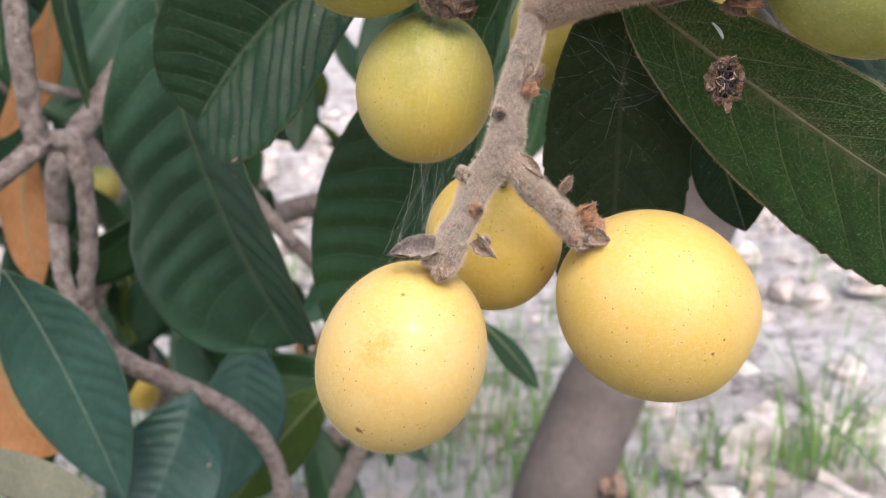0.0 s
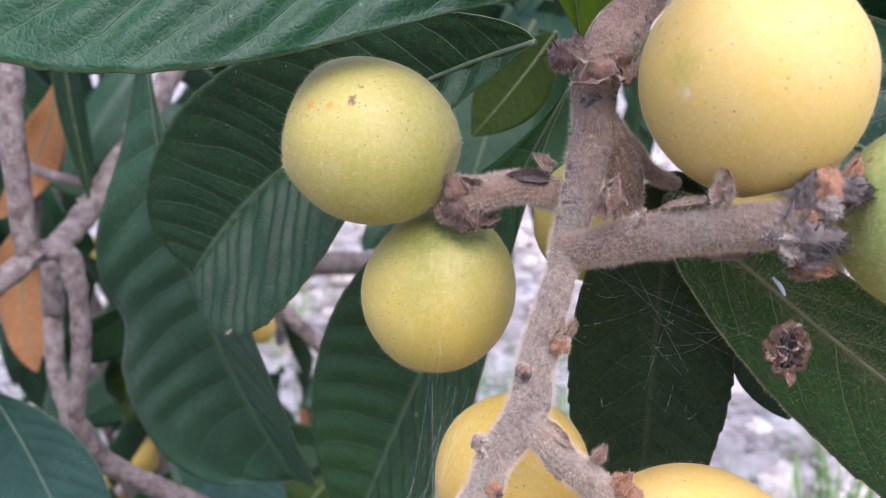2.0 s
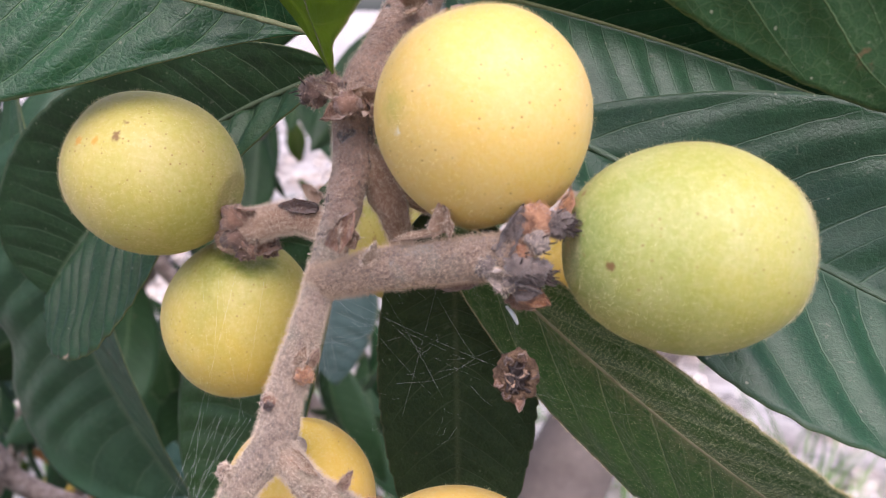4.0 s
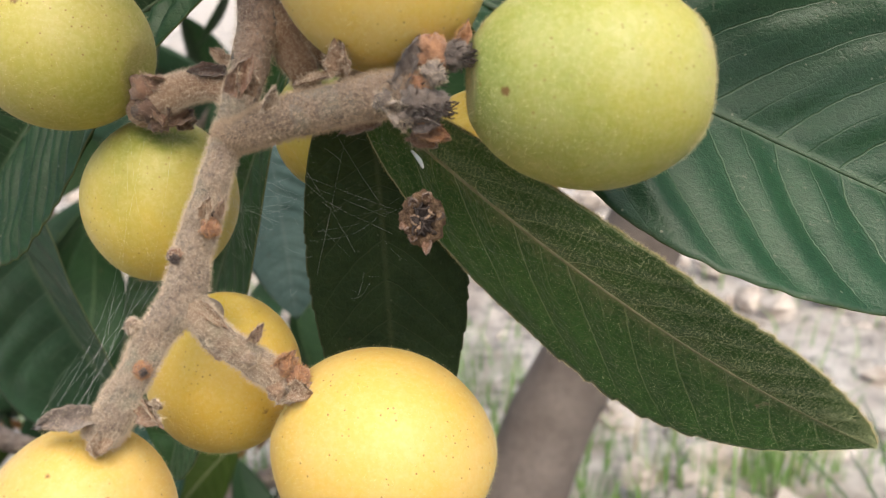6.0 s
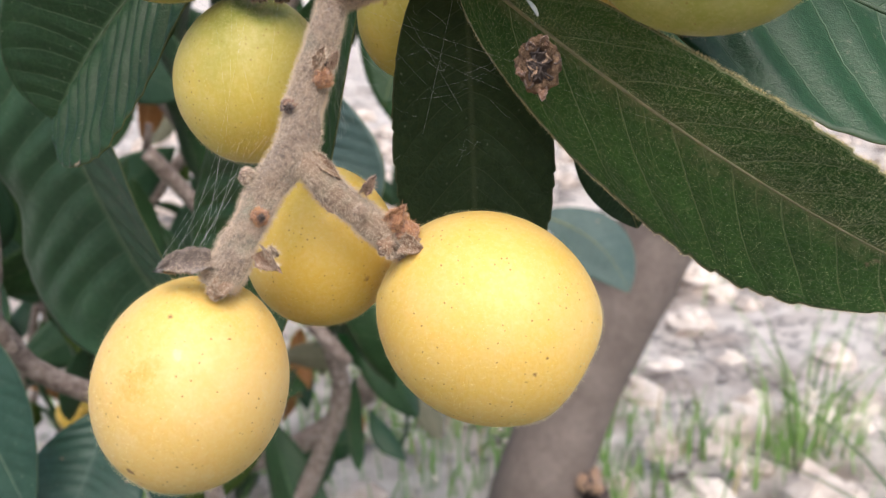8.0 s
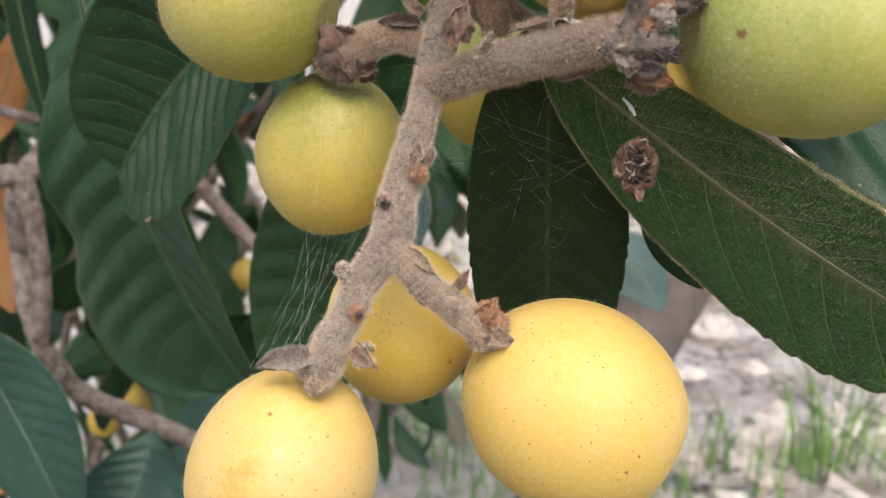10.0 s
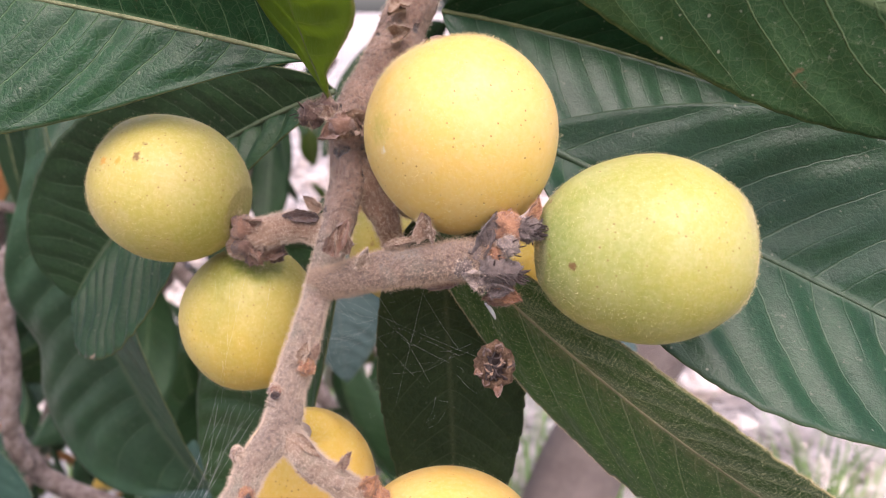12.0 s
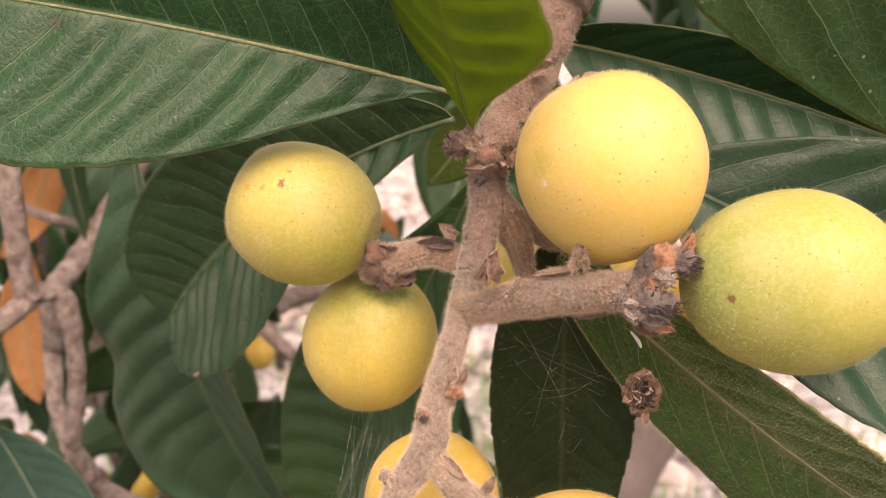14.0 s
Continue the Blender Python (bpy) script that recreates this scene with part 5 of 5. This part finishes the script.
for pts in ([(-0.5, 0.9, 0.95), (-0.42, 0.85, 0.75), (-0.36, 0.9, 0.5), (-0.3, 1.0, 0.2), (-0.28, 1.02, -0.05)], [(-0.75, 1.2, 1.0), (-0.5, 1.15, 0.7), (-0.32, 1.05, 0.4)], [(-0.36, 0.9, 0.5), (-0.2, 1.0, 0.62), (-0.05, 1.1, 0.6)],
            [(-0.30, 1.0, 0.25), (-0.12, 0.95, 0.35), (-0.02, 0.98, 0.45)]):
    limb("branch", pts, [0.012 + 0.002 * i for i in range(len(pts))], TWIG, tree, lump=0.1, freq=40)

# ---------------------------------------------------------------- small things
def dried_flower(at):
    at = Vector(at)
    ob = thing("dried_flower", "shrivelled brown dried flower caught in cobweb", "dried flower", at=at)
    r = random.Random(5)
    verts, faces = [], []
    ring, seg = 40, 12
    for i in range(ring):
        a = 2 * math.pi * i / ring
        c = Vector((math.cos(a) * 0.0024 * r.uniform(0.85, 1.15), r.gauss(0, 0.0002), math.sin(a) * 0.0036))
        o = c.normalized()
        for j in range(seg):
            w = 2 * math.pi * j / seg
            d = o * math.cos(w) + Vector((0, 1, 0)) * math.sin(w)
            k = 0.00105 * (1 + 0.85 * noise.noise((c + d * 0.001) * 900) + 0.4 * noise.noise(c * 1700 + d * 3))
            verts.append(c + d * k)
    for i in range(ring):
        for j in range(seg):
            a, b = (i + 1) % ring, (j + 1) % seg
            faces.append((i * seg + j, a * seg + j, a * seg + b, i * seg + b))
    mesh_ob("rim", verts, faces, plain_material("dried_flower_rim", (0.10, 0.055, 0.03), (0.34, 0.21, 0.125), 520, 0.9, 1.0, 0.0008, 1800), ob)
    for i in range(6):
        a = 2 * math.pi * i / 6 + r.uniform(-0.3, 0.3)
        d = Vector((math.cos(a), 0, math.sin(a) * 1.35))
        p = at + d * 0.0026 + Vector((0, -0.0006, 0))
        b = scale(p, p + d * 0.0009 + Vector((r.gauss(0, 0.0004), -0.0006, r.gauss(0, 0.0004))), 0.0013, RUST if i % 2 else COLLAR, ob, 0.3, i + 40, fuzz=30)
        b.name = "petal"
        b.matrix_parent_inverse = Matrix.Translation(at).inverted()
    # flat dark sheet that stands in for the shade of the hollow centre
    back = [Vector((math.cos(2 * math.pi * i / 14) * 0.0024, 0.0001, math.sin(2 * math.pi * i / 14) * 0.0035)) for i in range(14)]
    mesh_ob("core", back, [tuple(range(14))], DARK, ob)
    for i in range(22):
        a = r.uniform(0, 2 * math.pi)
        p0 = Vector((math.cos(a) * 0.0022, -0.0002, math.sin(a) * 0.003))
        p2 = Vector((r.gauss(0, 0.0007), -0.0012, r.gauss(0, 0.001)))
        p1 = (p0 + p2) / 2 + Vector((r.gauss(0, 0.0005), -0.0009, r.gauss(0, 0.0005)))
        v, f, _ = tube([p0, p1, p2], [0.00022, 0.0002, 0.0001], steps=4, seg=5)
        mesh_ob("filament", v, f, DARK if i % 4 else BARK_BROWN, ob)
    return ob


dried_flower((0.0518, 0.1584, 0.8809))


def flake(a, b):
    a, b = Vector(a), Vector(b)
    at = (a + b) / 2
    side = Vector((0.00030, 0.0001, 0.00013))
    verts, faces = [], []
    for i in range(7):
        t = i / 6
        p = a.lerp(b, t) - at + Vector((0.0003 * math.sin(t * 3.1), -0.0002 * math.sin(t * 3), 0))
        w = side * (0.5 + math.sin(t * math.pi) * 0.6)
        for q in (p - w, p + w, p + w + Vector((0, 0.0002, 0)), p - w + Vector((0, 0.0002, 0))):
            verts.append(q)
    for i in range(6):
        for j in range(4):
            e = i * 4
            faces.append((e + j, e + (j + 1) % 4, e + 4 + (j + 1) % 4, e + 4 + j))
    faces += [(3, 2, 1, 0), (24, 25, 26, 27)]
    ob = mesh_ob("plant_flake", [Vector(v) for v in verts], faces, FLAKE)
    ob.location = at
    return tagged(ob, label="tiny pale husk flake caught in cobweb", category="flake")


flake((0.0502, 0.1637, 0.8911), (0.0521, 0.1627, 0.8883))


def cobweb():
    r = random.Random(9)
    lines = [((0.0317, 0.1700, 0.8741), (0.0455, 0.1694, 0.8793)), ((0.0332, 0.1705, 0.8756), (0.0499, 0.1648, 0.8818)), ((0.0554, 0.1601, 0.8770), (0.0769, 0.1676, 0.8689)), ((0.0409, 0.1714, 0.8920), (0.0506, 0.1637, 0.8913)),
             ((0.0520, 0.1626, 0.8848), (0.0515, 0.1629, 0.8890)), ((0.0514, 0.1636, 0.8911), (0.0512, 0.1632, 0.8964)), ((0.0212, 0.1680, 0.8803), (0.0324, 0.1726, 0.8821)), ((0.0205, 0.1713, 0.8905), (0.0485, 0.1625, 0.8809)),
             ((0.0180, 0.1648, 0.8802), (0.0243, 0.1709, 0.8766)), ((0.0375, 0.1678, 0.8935), (0.0454, 0.1684, 0.8797)), ((0.0324, 0.1729, 0.8831), (0.0454, 0.1681, 0.8787)), ((0.0403, 0.1712, 0.8782), (0.0485, 0.1633, 0.8836))]
    f1, s1, f2, s2 = Vector((-0.0114, 0.1474, 0.8505)), Vector((-0.0008, 0.1508, 0.8520)), Vector((-0.0068, 0.1762, 0.8653)), Vector((0.0074, 0.1647, 0.8695))
    for _ in range(12):
        lines.append((f1.lerp(s1, r.random()), f2.lerp(s2, r.random())))
    g1, g2 = Vector((-0.0082, 0.1846, 0.8913)), Vector((0.0147, 0.1760, 0.8919))
    for _ in range(5):
        lines.append((g1.lerp(g2, r.random()), f2.lerp(s2, r.random())))
    h1, h2, h3, h4 = Vector((0.0220, 0.1730, 0.8893)), Vector((0.0409, 0.1714, 0.8920)), Vector((0.0317, 0.1699, 0.8673)), Vector((0.0482, 0.1684, 0.8766))
    for _ in range(4):
        lines.append((h1.lerp(h2, r.random()), h3.lerp(h4, r.random())))
    for _ in range(22):
        p = h1.lerp(h2, r.uniform(-0.3, 1.2)).lerp(h3.lerp(h4, r.uniform(-0.3, 1.2)), r.uniform(-0.1, 1.4)) + Vector((0, r.uniform(-0.002, 0.008), 0))
        lines.append((p, p + Vector((r.gauss(0, 1), r.gauss(0, 0.5), r.gauss(0, 1))).normalized() * r.uniform(0.001, 0.006)))
    w1, w2, w3, w4 = Vector((0.0120, 0.1761, 0.8756)), Vector((0.0196, 0.1800, 0.8882)), Vector((0.0136, 0.1923, 0.8609)), Vector((0.0268, 0.1970, 0.8762))
    for _ in range(36):
        lines.append((w1.lerp(w2, r.random()), w3.lerp(w4, r.random())))
    verts, faces = [], []
    for a, b in lines:
        a, b = Vector(a), Vector(b)
        sag = Vector((r.gauss(0, 0.0004), r.gauss(0, 0.0004), -abs(r.gauss(0, 0.0008))))
        rad = r.uniform(0.000004, 0.000009)
        v, f, _ = tube([a, (a + b) / 2 + sag, b], [rad] * 3, steps=4, seg=3, lump=0)
        e = len(verts)
        verts += v
        faces += [tuple(i + e for i in q) for q in f]
    return tagged(mesh_ob("cobweb", verts, faces, SILK), label="fine dusty cobweb threads strung between stalks and leaves", category="cobweb", kind="stuff")


cobweb()

# narrow dark blades of a clump at the edge of the grass
rr = random.Random(4)
clump_base = Vector((0.72, 1.0, 0.0))
clump_base.z = lie(clump_base.x, clump_base.y)
clump = thing("strap_leaf_clump", "clump of narrow dark green arching leaves in the soil", "plant", at=clump_base)
for i in range(16):
    a = rr.uniform(0, 2 * math.pi)
    out = Vector((math.cos(a), math.sin(a), 0))
    ln = rr.uniform(0.28, 0.42)
    side = Vector((-out.y, out.x, 0)) * 0.006
    verts, faces = [], []
    for k in range(9):
        t = k / 8
        p = out * ln * (0.15 * t + 0.75 * t * t) + Vector((0, 0, ln * (0.95 * t - 0.45 * t * t)))
        w = side * (1 - t) ** 0.6
        verts += [p - w, p + Vector((0, 0, -0.002)), p + w]
    for k in range(8):
        e = k * 3
        faces += [(e, e + 1, e + 4, e + 3), (e + 1, e + 2, e + 5, e + 4)]
    mesh_ob("blade", verts, faces, DEEP, clump, uvs=[(0, 0.5)] * len(verts))
